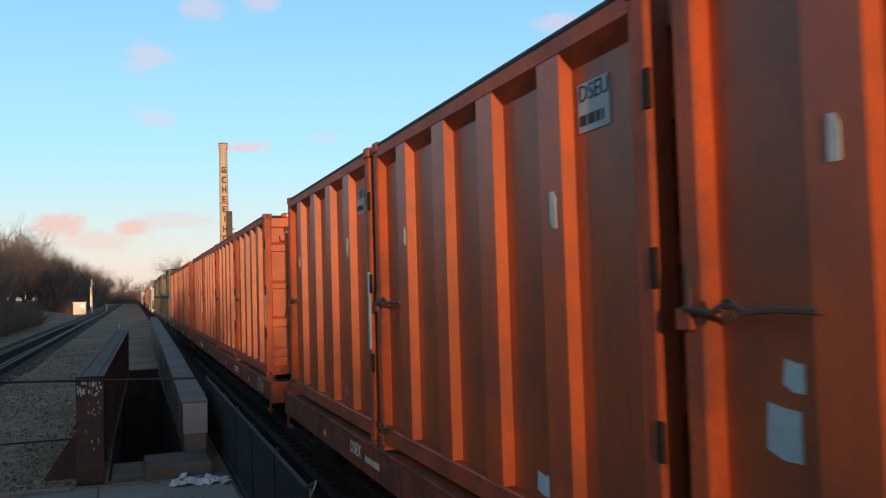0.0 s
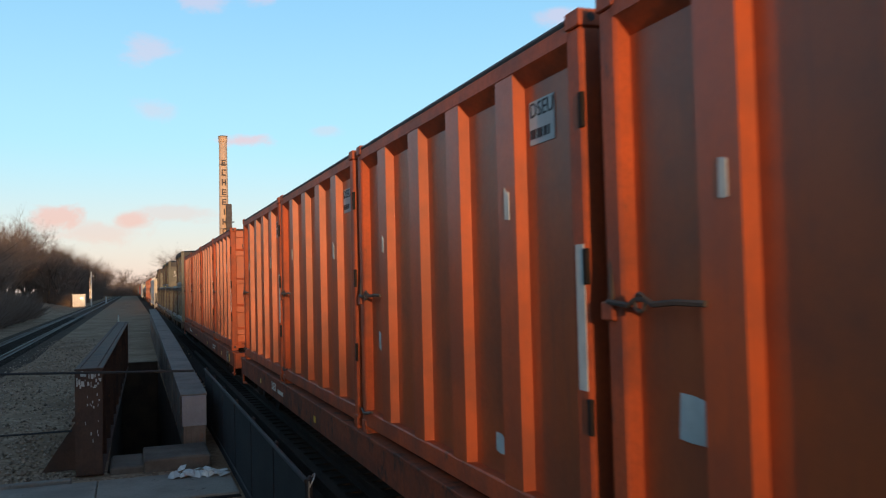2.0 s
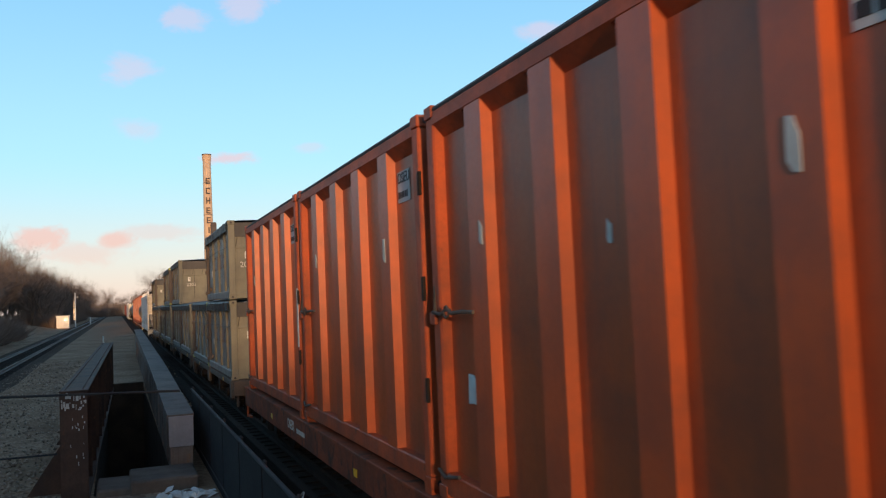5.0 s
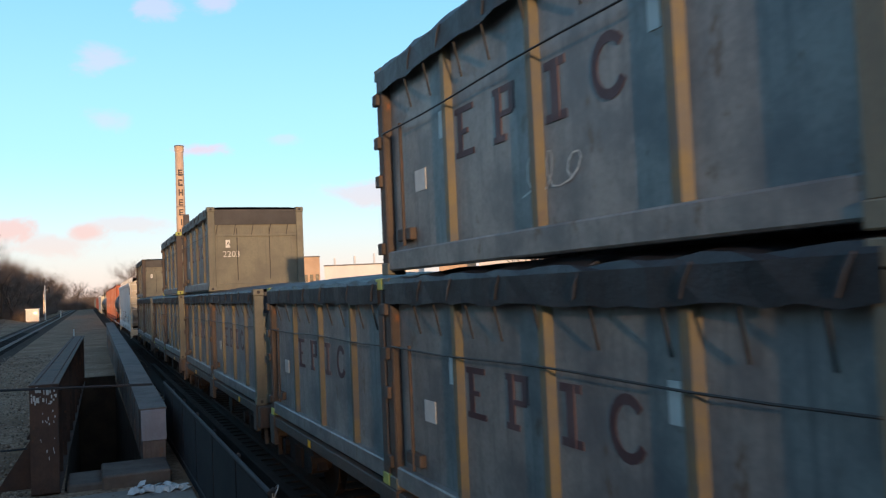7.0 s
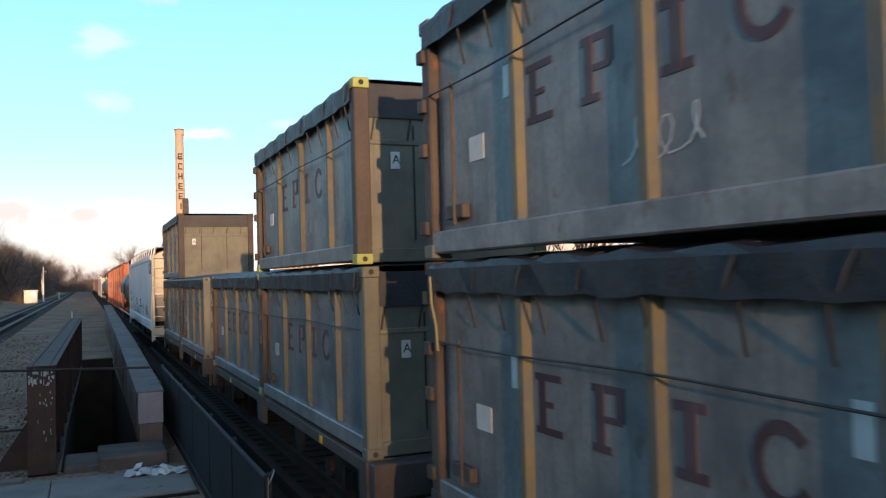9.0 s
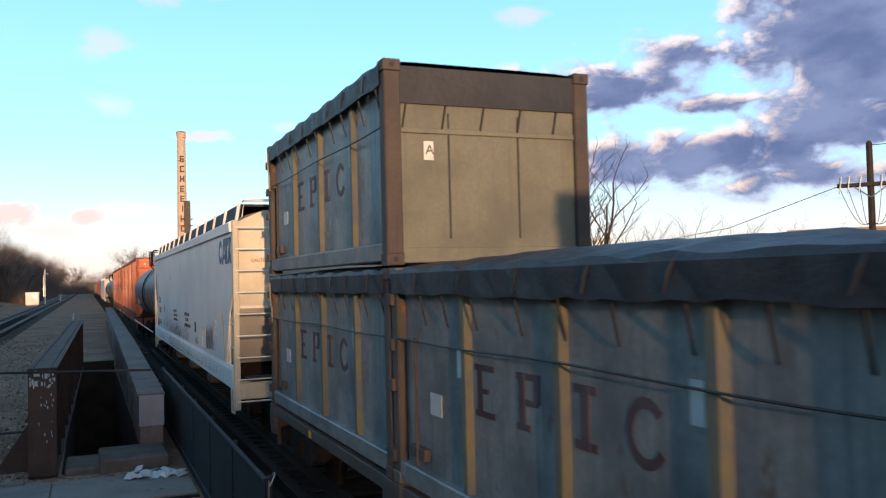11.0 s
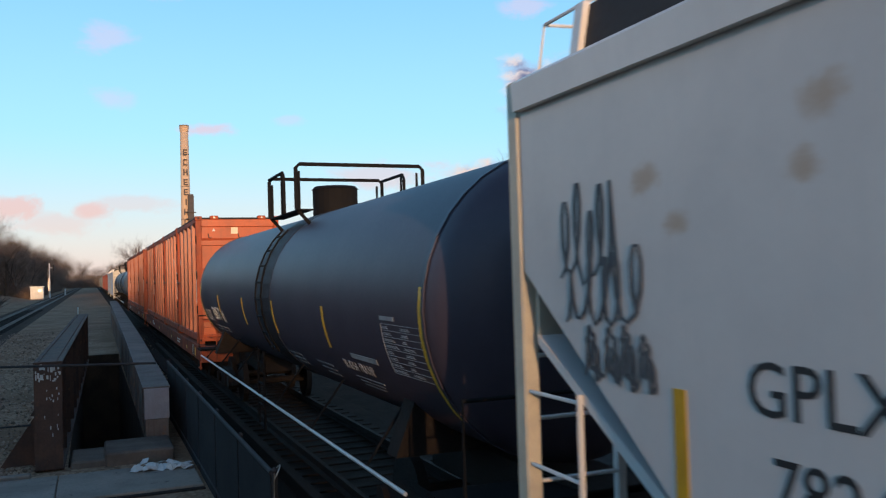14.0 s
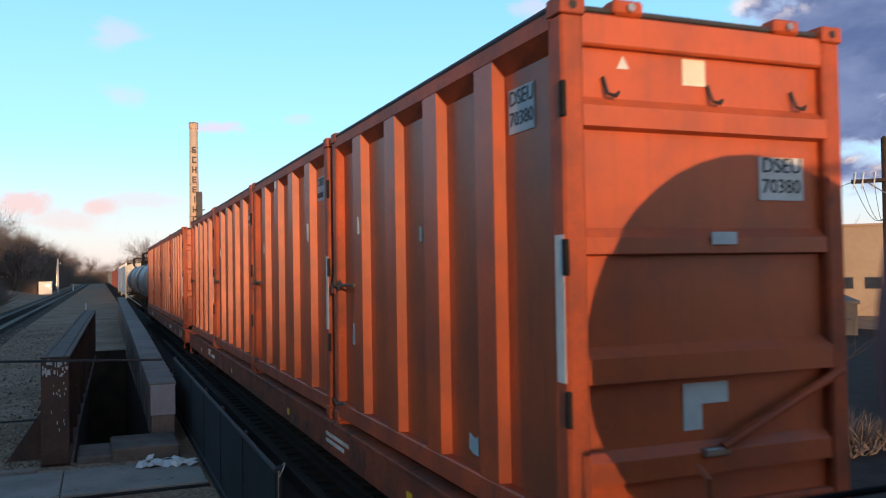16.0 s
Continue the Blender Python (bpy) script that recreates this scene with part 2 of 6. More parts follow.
GIRDER = worn("rusted_girder", (0.115, 0.060, 0.040), (0.060, 0.036, 0.028), 0.8, streak=0.5, rust=(0.17, 0.075, 0.04), rust_amount=0.6, bump=0.4)
PARAPET = worn("weathered_girder_paint", (0.22, 0.175, 0.150), (0.125, 0.10, 0.088), 0.85, streak=0.7, rust=(0.24, 0.13, 0.08), rust_amount=0.45, bump=0.3)
CONCRETE = worn("pad_concrete", (0.35, 0.295, 0.250), (0.23, 0.195, 0.168), 0.9, bump=0.5, coarse=0.9, speck=0.5, rust=(0.10, 0.08, 0.065), rust_amount=0.5, spec=0.15)
DARK_CONCRETE = worn("dark_block_concrete", (0.20, 0.160, 0.132), (0.12, 0.096, 0.082), 0.9, bump=0.5, coarse=1.4, spec=0.15)
ENDGREY = worn("grey_end_plate", (0.34, 0.335, 0.37), (0.25, 0.24, 0.26), 0.7, streak=0.5, bump=0.2)
PAPER = worn("paper_litter", (0.70, 0.70, 0.68), (0.45, 0.45, 0.44), 0.7)
TIE = worn("creosoted_timber", (0.030, 0.023, 0.019), (0.018, 0.014, 0.012), 0.9, bump=0.4, spec=0.12)
BRICK_TALL = worn("buff_stack_brick", (0.56, 0.40, 0.27), (0.44, 0.30, 0.20), 0.85, coarse=0.15, fine=6)
PITWALL = worn("shade_toned_pit_wall", (0.12, 0.085, 0.062), (0.075, 0.054, 0.042), 0.95, spec=0.1)
SOOT = worn("dark_stack", (0.10, 0.085, 0.085), (0.06, 0.055, 0.055), 0.8)
BARK = worn("grey_brown_bark", (0.095, 0.072, 0.058), (0.062, 0.048, 0.040), 0.9, fine=20)
TWIG = worn("brown_twigs", (0.18, 0.135, 0.110), (0.125, 0.095, 0.079), 0.9)
WALLTAN = worn("tan_wall", (0.40, 0.28, 0.17), (0.32, 0.22, 0.14), 0.8, coarse=0.1, fine=4)
WALLPALE = worn("cream_wall", (0.72, 0.70, 0.66), (0.62, 0.60, 0.57), 0.8, coarse=0.1, fine=4)
# grey darkened to paint shade on the low yard buildings; window frames share it
WALLGREY = worn("shade_dark_grey_wall", (0.085, 0.072, 0.064), (0.060, 0.052, 0.047), 0.85, coarse=0.2, fine=4)
ROOFING = worn("grey_roof", (0.16, 0.15, 0.15), (0.11, 0.105, 0.105), 0.85)
GLASS = worn("dark_window_glass", (0.03, 0.035, 0.045), (0.05, 0.055, 0.065), 0.08, spec=0.6, bump=0)
POLEWOOD = worn("pole_timber", (0.055, 0.040, 0.034), (0.035, 0.027, 0.024), 0.9, spec=0.1)
ASPHALT = worn("asphalt", (0.036, 0.032, 0.030), (0.022, 0.020, 0.019), 0.9, fine=30, spec=0.08)
OLDRAIL = worn("dull_rail_steel", (0.17, 0.135, 0.115), (0.09, 0.066, 0.052), 0.5, metal=0.5)
WHITEBOX = worn("white_enamel", (0.78, 0.75, 0.68), (0.66, 0.63, 0.57), 0.5)


def gravel_material():
    n, co, b, m = shader("gravel", 0.95, 0, 0.0, spec=0.1)
    v = n.add("ShaderNodeTexVoronoi")
    n.put(v.inputs["Vector"], co)
    v.inputs["Scale"].default_value = 14
    stone = n.mix(n.ramp(v.outputs["Color"], 0.0, 1.0), (0.20, 0.125, 0.080), (0.42, 0.288, 0.195))
    patch = n.noise(co, 0.35, 8, 0.7)
    c = n.mix(n.math("MULTIPLY", n.ramp(patch, 0.40, 0.62), 0.8), stone, (0.195, 0.120, 0.073))
    n.put(b.inputs["Base Color"], c)
    bn = n.add("ShaderNodeBump")
    bn.inputs["Strength"].default_value, bn.inputs["Distance"].default_value = 0.55, 0.05
    n.put(bn.inputs["Height"], n.math("ADD", v.outputs["Distance"], n.noise(co, 3, 6, 0.7)))
    n.put(b.inputs["Normal"], bn.outputs[0])
    return m


GRAVEL = gravel_material()


# ---- mesh tools ----
def box(bm, x0, x1, y0, y1, z0, z1, bevel=0.0):
    r = bmesh.ops.create_cube(bm, size=1, matrix=Matrix.Translation(((x0 + x1) / 2, (y0 + y1) / 2, (z0 + z1) / 2)) @ Matrix.Diagonal((abs(x1 - x0), abs(y1 - y0), abs(z1 - z0), 1)))
    if bevel:
        es = {e for v in r["verts"] for e in v.link_edges}
        bmesh.ops.bevel(bm, geom=list(es), offset=bevel, segments=1, affect="EDGES", clamp_overlap=True)
    return bm


def rod(bm, p, q, r, r2=None, seg=8):
    p, q = Vector(p), Vector(q)
    d = q - p
    m = Matrix.Translation((p + q) / 2) @ d.to_track_quat("Z", "Y").to_matrix().to_4x4()
    bmesh.ops.create_cone(bm, cap_ends=True, segments=seg, radius1=r, radius2=r if r2 is None else r2, depth=d.length, matrix=m)
    return bm


def pipe(bm, pts, r, seg=6):
    """A bent tube swept through the points, as one connected skin."""
    pts = [Vector(p) for p in pts]
    rings = []
    side = None
    for i, p in enumerate(pts):
        d = (pts[min(i + 1, len(pts) - 1)] - pts[max(i - 1, 0)]).normalized()
        side = d.orthogonal().normalized() if side is None else (side - d * side.dot(d)).normalized()
        up = d.cross(side)
        rings.append([bm.verts.new(p + side * (r * math.cos(6.28319 * k / seg)) + up * (r * math.sin(6.28319 * k / seg))) for k in range(seg)])
    for u, v in zip(rings, rings[1:]):
        for k in range(seg):
            bm.faces.new((u[k], u[(k + 1) % seg], v[(k + 1) % seg], v[k]))
    bm.faces.new(rings[0][::-1]), bm.faces.new(rings[-1])
    return bm


def prism(bm, outline, axis, lo, hi):
    """A closed outline of 2D points drawn out along an axis from lo to hi."""
    place = {"x": lambda u, v, w: (w, u, v), "y": lambda u, v, w: (u, w, v), "z": lambda u, v, w: (u, v, w)}[axis]
    a = [bm.verts.new(place(u, v, lo)) for u, v in outline]
    b = [bm.verts.new(place(u, v, hi)) for u, v in outline]
    k = len(outline)
    fs = [bm.faces.new(a), bm.faces.new(b[::-1])]
    fs += [bm.faces.new((a[i], b[i], b[(i + 1) % k], a[(i + 1) % k])) for i in range(k)]
    bmesh.ops.recalc_face_normals(bm, faces=bm.faces[:])
    return bm


def mesh_of(bm, name, material, smooth=False):
    me = bpy.data.meshes.new(name)
    if smooth:
        for f in bm.faces:
            f.smooth = True
    bm.to_mesh(me)
    bm.free()
    me.materials.append(material)
    return me


def part(name, bm, material, parent=None, label="", smooth=False):
    """Links a bmesh, or a ready mesh, as ONE mesh object under a thing or a part."""
    me = bm if isinstance(bm, bpy.types.Mesh) else mesh_of(bm, name, material, smooth)
    ob = new(name, me)
    ob.parent = parent
    return tagged(ob, label)


def B():
    return bmesh.new()


def thing(name, label, category, group="", kind="", at=None):
    ob = new(name)
    ob.empty_display_size = 0.3
    if at is not None:
        ob.matrix_world = at
    return tagged(ob, label, category, group, kind)


def single(name, bm, material, label, category, group="", kind="", smooth=False):
    return tagged(part(name, bm, material, None, "", smooth), label, category, group, kind)


def lettering(text, size, material, parent, at, name="lettering", depth=0.003, face="side", label=""):
    cu = bpy.data.curves.new("text", "FONT")
    cu.body, cu.size, cu.extrude, cu.align_x, cu.align_y = text, size, depth, "LEFT", "BOTTOM"
    cu.resolution_u = 3
    tmp = new("text", cu)
    bpy.context.view_layer.update()
    me = bpy.data.meshes.new_from_object(tmp.evaluated_get(bpy.context.evaluated_depsgraph_get()))
    bpy.data.objects.remove(tmp)
    me.materials.clear()
    me.materials.append(material)
    turn = {"side": Matrix(((0, 0, -1), (-1, 0, 0), (0, 1, 0))), "end": Matrix(((1, 0, 0), (0, 0, -1), (0, 1, 0)))}[face].to_4x4()
    me.transform(Matrix.Translation(at) @ turn)
    return part(name, me, material, parent, label)


def bars(parent, material, y_far, y_near, z0, z1, rows, x, name="text_bar", seed=1, fill=0.85):
    """Lines of writing too small to read, as short plain bars on a side facing -x."""
    rnd = random.Random(seed)
    bm = B()
    pitch = (z1 - z0) / rows
    for i in range(rows):
        z = z1 - (i + 0.8) * pitch
        y = y_far
        end = y_near + rnd.random() * 0.25 * (y_far - y_near)
        while y > end:
            w = rnd.uniform(0.03, 0.10)
            box(bm, x - 0.004, x, max(end, y - w), y, z, z + pitch * 0.55)
            y -= w + 0.022 / fill
    return tagged(part(name, bm, material, parent), kind="stuff")


def arc_band(bm, cy, cz, ry, rz, inner, a0, a1, n, x0, x1):
    """A flat curved band, as one connected strip, on a side facing -x; y falls along the reading direction."""
    rows = []
    for i in range(n + 1):
        a = a0 + (a1 - a0) * i / n
        rows.append([bm.verts.new((x, cy - r * ry * math.cos(a), cz + r * rz * math.sin(a))) for r, x in ((1, x0), (inner, x0), (inner, x1), (1, x1))])
    for p, q in zip(rows, rows[1:]):
        for k in range(4):
            bm.faces.new((p[k], p[(k + 1) % 4], q[(k + 1) % 4], q[k]))
    bm.faces.new(rows[0]), bm.faces.new(rows[-1][::-1])
    bmesh.ops.recalc_face_normals(bm, faces=bm.faces[:])
    return bm


# the train's travel: seconds, metres gone
TRAVEL = [(0, 0.0), (1, 10.45), (2, 20.84), (3, 31.17), (4, 41.50), (5.5, 57.25), (7, 73.10), (8, 83.50), (9, 94.10),
          (11.5, 120.25), (13, 135.85), (14.5, 151.52), (16, 167.20)]
ROLLING = []


# ---- the ground and the line ----
XC = 4.055                            # centre of the train's track


def ground_height(x, y):
    z = -0.25
    if x > 7.0:
        z = -0.25 - 3.2 * min(1.0, (x - 7.0) / 5.0)
    if x < -11.0:
        z += min(1.2, (-11.0 - x) * 0.2)
    # unseen bank left of and behind the camera, added to block the low sun
    if x < -11.0 and y < 20:
        z += min(5.0, (-11.0 - x) * 1.2) * min(1.0, (20 - y) / 30)
    return z


def make_ground():
    xs = [-2500, -400, -120, -60, -35, -24, -19, -16, -13.5, -11, -9, -4.4, -3, -1.5, -0.45, 0.95, 1.7, 2.5, 5.6, 7, 8.5, 10, 12, 16, 30, 60, 120, 400, 2500]
    ys = [-400, -150, -90, -50, -20, 0, 8, 13.6, 16.2, 20, 26, 32, 37.5, 44, 60, 90, 150, 300, 700, 4000]
    bm = B()
    rnd = random.Random(3)
    grid = [[bm.verts.new((x, y, ground_height(x, y) + (rnd.uniform(-0.04, 0.05) if -11 < x < -1.6 and 5 < y < 60 else 0))) for y in ys] for x in xs]
    for i in range(len(xs) - 1):
        for j in range(len(ys) - 1):
            mx, my = (xs[i] + xs[i + 1]) / 2, (ys[j] + ys[j + 1]) / 2
            if -0.45 < mx < 0.95 and 16.2 < my < 37.5:
                continue                                   # the open span between the girders
            bm.faces.new((grid[i][j], grid[i + 1][j], grid[i + 1][j + 1], grid[i][j + 1]))
    single("ground", bm, GRAVEL, "grey-brown gravel ground beside the railway tracks", "ground", kind="structure")
    # pit of the open span; its dark colour paints the shade between the girders
    pit = B()
    for x0, x1, y0, y1, z0, z1 in ((-0.65, -0.45, 16.0, 37.7, -4.2, -0.27), (0.95, 1.15, 16.0, 37.7, -4.2, -0.27), (-0.45, 0.95, 16.0, 16.2, -4.2, -0.27),
                                   (-0.45, 0.95, 37.5, 37.7, -4.2, -0.05), (-0.65, 1.15, 16.0, 37.7, -4.4, -4.2)):
        box(pit, x0, x1, y0, y1, z0, z1)
    single("bridge_opening", pit, PITWALL, "opening between two disused bridge girders, coloured dark for shade", "bridge opening", kind="structure")
    street = B()
    box(street, 15, 70, -60, 120, -3.45, -3.40)
    single("road", street, ASPHALT, "dark asphalt yard below the embankment", "road", kind="structure")


make_ground()


def rail_profile(x):
    return [(x - 0.07, -0.17), (x + 0.07, -0.17), (x + 0.07, -0.15), (x + 0.012, -0.13), (x + 0.012, -0.045), (x + 0.036, -0.035), (x + 0.036, 0), (x - 0.036, 0), (x - 0.036, -0.035), (x - 0.012, -0.045), (x - 0.012, -0.13), (x - 0.07, -0.15)]


def make_track(xc, y0, y1, label, ties_to, bed=None, steel=None):
    t = thing("railway_track", label, "railway track", "railway tracks", at=pose(xc, 0, 0))
    for side in (-0.75, 0.75):
        part("rail", prism(B(), rail_profile(side), "y", y0, y1), steel or STEEL, t, "worn steel rail")
    tie = mesh_of(box(B(), -1.3, 1.3, -0.11, 0.11, -0.32, -0.175, 0.01), "tie", TIE)
    y = y0 if y0 > 0 else 4
    while y < ties_to:
        o = part("tie", tie, TIE, t)
        o.location = (0, y, 0)
        y += 0.55
    ballast = B()
    prism(ballast, [(-2.6, -0.34), (-1.7, -0.20), (1.7, -0.20), (2.6, -0.34)], "y", y0, y1)
    part("ballast", ballast, bed or GRAVEL, t, "dark stone ballast")
    return t


make_track(XC, -120, 900, "grimy steel track under the passing freight train", 60, SHADE_BED, UNDER)
# shoulder falling away beyond the train, shade put into its near-black colour
single("embankment_shoulder", prism(B(), [(XC + 1.55, -0.21), (6.95, -0.21), (12.0, -3.36), (14.9, -3.40), (14.9, -3.6), (XC + 1.55, -0.6)], "y", -60, 300), SHADE_BED, "shoulder of the railway embankment, coloured near-black for shade", "embankment", kind="structure")
make_track(-6.6, -120, 900, "empty railway track with dull worn rails", 110, OILED, OLDRAIL)

# timber guard along the tie ends
single("guard_timber", box(B(), 2.66, 2.82, -5, 42, -0.22, 0.0, 0.012), TIE, "dark timber guard rail along the tie ends", "guard timber")
single("walkway_plank", box(B(), 2.20, 2.60, -5, 40, -0.26, -0.16, 0.01), TIE, "dark timber walkway beside the track", "walkway")


# ---- the disused bridge span ----
def make_girders():
    g = thing("plate_girder", "rust-brown riveted steel plate girder of a disused span", "girder", "bridge girders", at=pose(-0.73, 16.0, 0, 0, 0, -0.85))
    top, low = 1.62, -0.2
    part("web", box(B(), -0.02, 0.02, 0.02, 22.3, low, top - 0.03), GIRDER, g)
    part("top_flange", box(B(), -0.23, 0.23, 0, 22.4, top - 0.035, top, 0.006), GIRDER, g, "rusted top flange")
    part("bottom_flange", box(B(), -0.23, 0.23, 0, 22.4, low - 0.03, low, 0.006), GIRDER, g)
    for k in range(13):
        y = 0.02 + k * 1.85
        part("stiffener", box(B(), -0.2, 0.2, y, y + 0.02, low, top - 0.035), GIRDER, g)
    rivet = B()
    for k in range(90):
        for sx in (-0.14, 0.14):
            bmesh.ops.create_icosphere(rivet, subdivisions=1, radius=0.016, matrix=Matrix.Translation((sx, 0.15 + 0.245 * k, top)))
    tagged(part("rivets", rivet, GIRDER, g), kind="stuff")
    # end plate with flaking paint patches
    part("end_plate", box(B(), -0.22, 0.22, -0.03, 0.0, low, top - 0.04, 0.004), GIRDER, g, "rusted end plate with white flaking paint")
    patch = B()
    rnd = random.Random(5)
    for k in range(26):
        x, z = rnd.uniform(-0.2, 0.18), rnd.uniform(1.27, 1.50)
        box(patch, x, x + rnd.uniform(0.01, 0.05), -0.034, -0.03, z, z + rnd.uniform(0.02, 0.10))
    for k in range(16):
        x, z = rnd.gauss(0.05, 0.07), rnd.uniform(0.2, 1.2)
        box(patch, x, x + rnd.uniform(0.006, 0.02), -0.034, -0.03, z, z + rnd.uniform(0.01, 0.06))
    tagged(part("paint_patch", patch, STICKER, g, "flaking white paint"), kind="stuff")

    for y in (0.5, 6.5, 12.5):
        part("knee_brace", prism(B(), [(-0.2, low), (-0.80, low), (-0.2, 0.72)], "y", y, y + 0.025), GIRDER, g, "triangular knee brace")

    r = thing("plate_girder", "weathered grey-painted plate girder with a sloping end", "girder", "bridge girders", at=pose(0.86, 17.4, 0, 0, 0, -0.3))
    outline = [(0, -0.25), (0, 0.85), (12.3, 1.11), (48, 1.46), (48, -0.25)]
    part("web", prism(B(), outline, "x", 0.06, 0.44), PARAPET, r, "weathered streaked girder side")
    cap = [(0.0, 0.85), (12.3, 1.11), (48, 1.46), (48, 1.50), (12.3, 1.15), (0.0, 0.89)]
    part("cap", prism(B(), cap, "x", 0.0, 0.50), PARAPET, r, "pale top flange catching the light")
    part("end_plate", box(B(), 0.02, 0.48, -0.05, 0.0, 0.28, 0.86, 0.006), ENDGREY, r, "pale grey end plate")
    part("end_post", box(B(), 0.04, 0.46, -0.04, 0.0, -0.25, 0.275, 0.006), PARAPET, r)
    for k in range(20):
        y = 1.2 + 2.2 * k
        part("stiffener", box(B(), 0.035, 0.06, y, y + 0.06, -0.2, 0.84), PARAPET, r)


make_girders()
pad = thing("abutment_pad", "worn grey-brown concrete abutment pad before the girders", "concrete pad")
for k in range(5):
    part("slab", box(B(), -9 + 2.11 * k, -9 + 2.11 * k + 2.095, 13.62, 15.40, -0.55, -0.20, 0.015), CONCRETE, pad)
part("edge_beam", box(B(), -9, 1.55, 13.45, 13.60, -0.55, -0.23, 0.02), TIE, pad, "dark timber edge beam")
part("back_kerb", box(B(), -9, -0.98, 15.41, 15.56, -0.50, -0.14, 0.02), CONCRETE, pad, "low concrete kerb")
single("concrete_step", box(B(), 0.15, 1.30, 15.9, 17.2, -0.30, -0.02, 0.03), DARK_CONCRETE, "dark concrete bearing block at the girder's foot", "concrete block")
single("concrete_step", box(B(), -0.40, 0.18, 16.0, 17.2, -0.30, -0.13, 0.03), DARK_CONCRETE, "low dark concrete block at the girder's foot", "concrete block")


def make_railing():
    t = thing("pipe_railing", "dark steel pipe railing across the abutment", "railing", at=pose(0, 15.65, 0))
    part("top_pipe", pipe(B(), [(-9, 0, 1.70), (-3, 0, 1.67), (1.0, 0, 1.51)], 0.022), BLACK, t)
    part("middle_pipe", pipe(B(), [(-9, 0, 0.66), (-0.98, 0, 0.62)], 0.018), BLACK, t)
    for x in (-9, -6.2, -3.4):
        part("post", rod(B(), (x, 0, -0.2), (x, 0, 1.69), 0.025), BLACK, t)


make_railing()


def make_fence():
    x, top, low, y0, y1 = 1.60, 1.03, -0.10, 8.45, 21.0
    t = thing("fence", "black screened metal fence beside the track", "fence", at=pose(x, 0, 0))
    part("top_rail", rod(B(), (0, y0, top), (0, y1, top), 0.026), BLACK, t, "black top rail with worn bright streaks")
    part("bottom_rail", rod(B(), (0, y0, low), (0, y1, low), 0.022), BLACK, t)
    n = 6
    for k in range(n + 1):
        y = y0 + (y1 - y0) * k / n
        part("post", rod(B(), (0.03, y, -0.5), (0.03, y, top + 0.02), 0.03), BLACK, t)
        part("cap", rod(B(), (0.03, y, top + 0.02), (0.03, y, top + 0.05), 0.036, 0.012), BLACK, t)
    for k in range(n):
        a, b = y0 + (y1 - y0) * k / n + 0.05, y0 + (y1 - y0) * (k + 1) / n - 0.05
        part("panel", box(B(), -0.006, 0.006, a, b, -0.48, top - 0.04), SCREEN, t, "black mesh screen panel")
    loop = [(0.03 + 0.05 * math.sin(q), y0 - 0.02 - 0.06 * math.cos(q), top - 0.02 + 0.09 * math.sin(q)) for q in np.linspace(-0.3, math.pi, 8)]
    part("wire_loop", pipe(B(), loop, 0.007), STEEL, t, "bent wire loop")
    part("wire", pipe(B(), [(0.02, y0 - 0.03, top), (0.0, y0 - 0.06, 0.4), (0.02, y0 - 0.04, -0.45)], 0.006), STEEL, t)


make_fence()


def make_litter():
    rnd = random.Random(11)
    for k in range(34):
        bm = B()
        w, h = rnd.uniform(0.05, 0.15), rnd.uniform(0.04, 0.11)
        pts = [(-w, -h, 0), (w * 0.9, -h * 0.8, 0.01), (w, h, 0.03), (-w * 0.7, h, 0.05), (0, 0, rnd.uniform(0.05, 0.11))]
        v = [bm.verts.new(p) for p in pts]
        for i in range(4):
            bm.faces.new((v[i], v[(i + 1) % 4], v[4]))
        bm.faces.new((v[3], v[2], v[1], v[0]))
        ob = single("paper_scrap", bm, PAPER, "crumpled white paper scrap on the concrete pad", "litter", "paper scraps")
        ob.matrix_world = pose(rnd.gauss(0.92, 0.24), rnd.gauss(15.1, 0.16), -0.20, rnd.uniform(-14, 14), rnd.uniform(-14, 14), rnd.uniform(0, 360))


make_litter()


# stones lying on the gravel to the left of the girder
def make_stones():
    rnd = random.Random(4)
    verts, faces = [], []
    shape = [(1, 0, 0), (0, 1, 0), (-1, 0, 0), (0, -1, 0), (0, 0, 0.8), (0, 0, -0.6)]
    tri = [(0, 1, 4), (1, 2, 4), (2, 3, 4), (3, 0, 4), (1, 0, 5), (2, 1, 5), (3, 2, 5), (0, 3, 5)]
    for k in range(9000):
        y = 15.9 + 45 * rnd.random() ** 1.7
        x = rnd.uniform(-9.0, -1.0) if rnd.random() < 0.85 else rnd.uniform(1.75, 2.6)
        s = rnd.uniform(0.02, 0.055) * (1.8 if rnd.random() < 0.03 else 1)
        a = rnd.uniform(0, 6.28)
        n = len(verts)
        for px, py, pz in shape:
            q = rnd.uniform(0.7, 1.2)
            verts.append((x + s * q * (px * math.cos(a) - py * math.sin(a)), y + s * q * (px * math.sin(a) + py * math.cos(a)), -0.22 + s * q * pz))
        faces += [tuple(n + i for i in f) for f in tri]
    me = bpy.data.meshes.new("loose_stones")
    me.from_pydata(verts, [], faces)
    me.materials.append(STONE)
    tagged(new("loose_stones", me), "loose grey ballast stones on the ground", "stones", kind="stuff")


def stone_material():
    n, co, b, m = shader("ballast_stone", 0.9, spec=0.15)
    r = n.add("ShaderNodeNewGeometry").outputs["Random Per Island"]
    n.put(b.inputs["Base Color"], n.mix(r, (0.13, 0.092, 0.066), (0.44, 0.33, 0.25)))
    return m


STONE = stone_material()
make_stones()


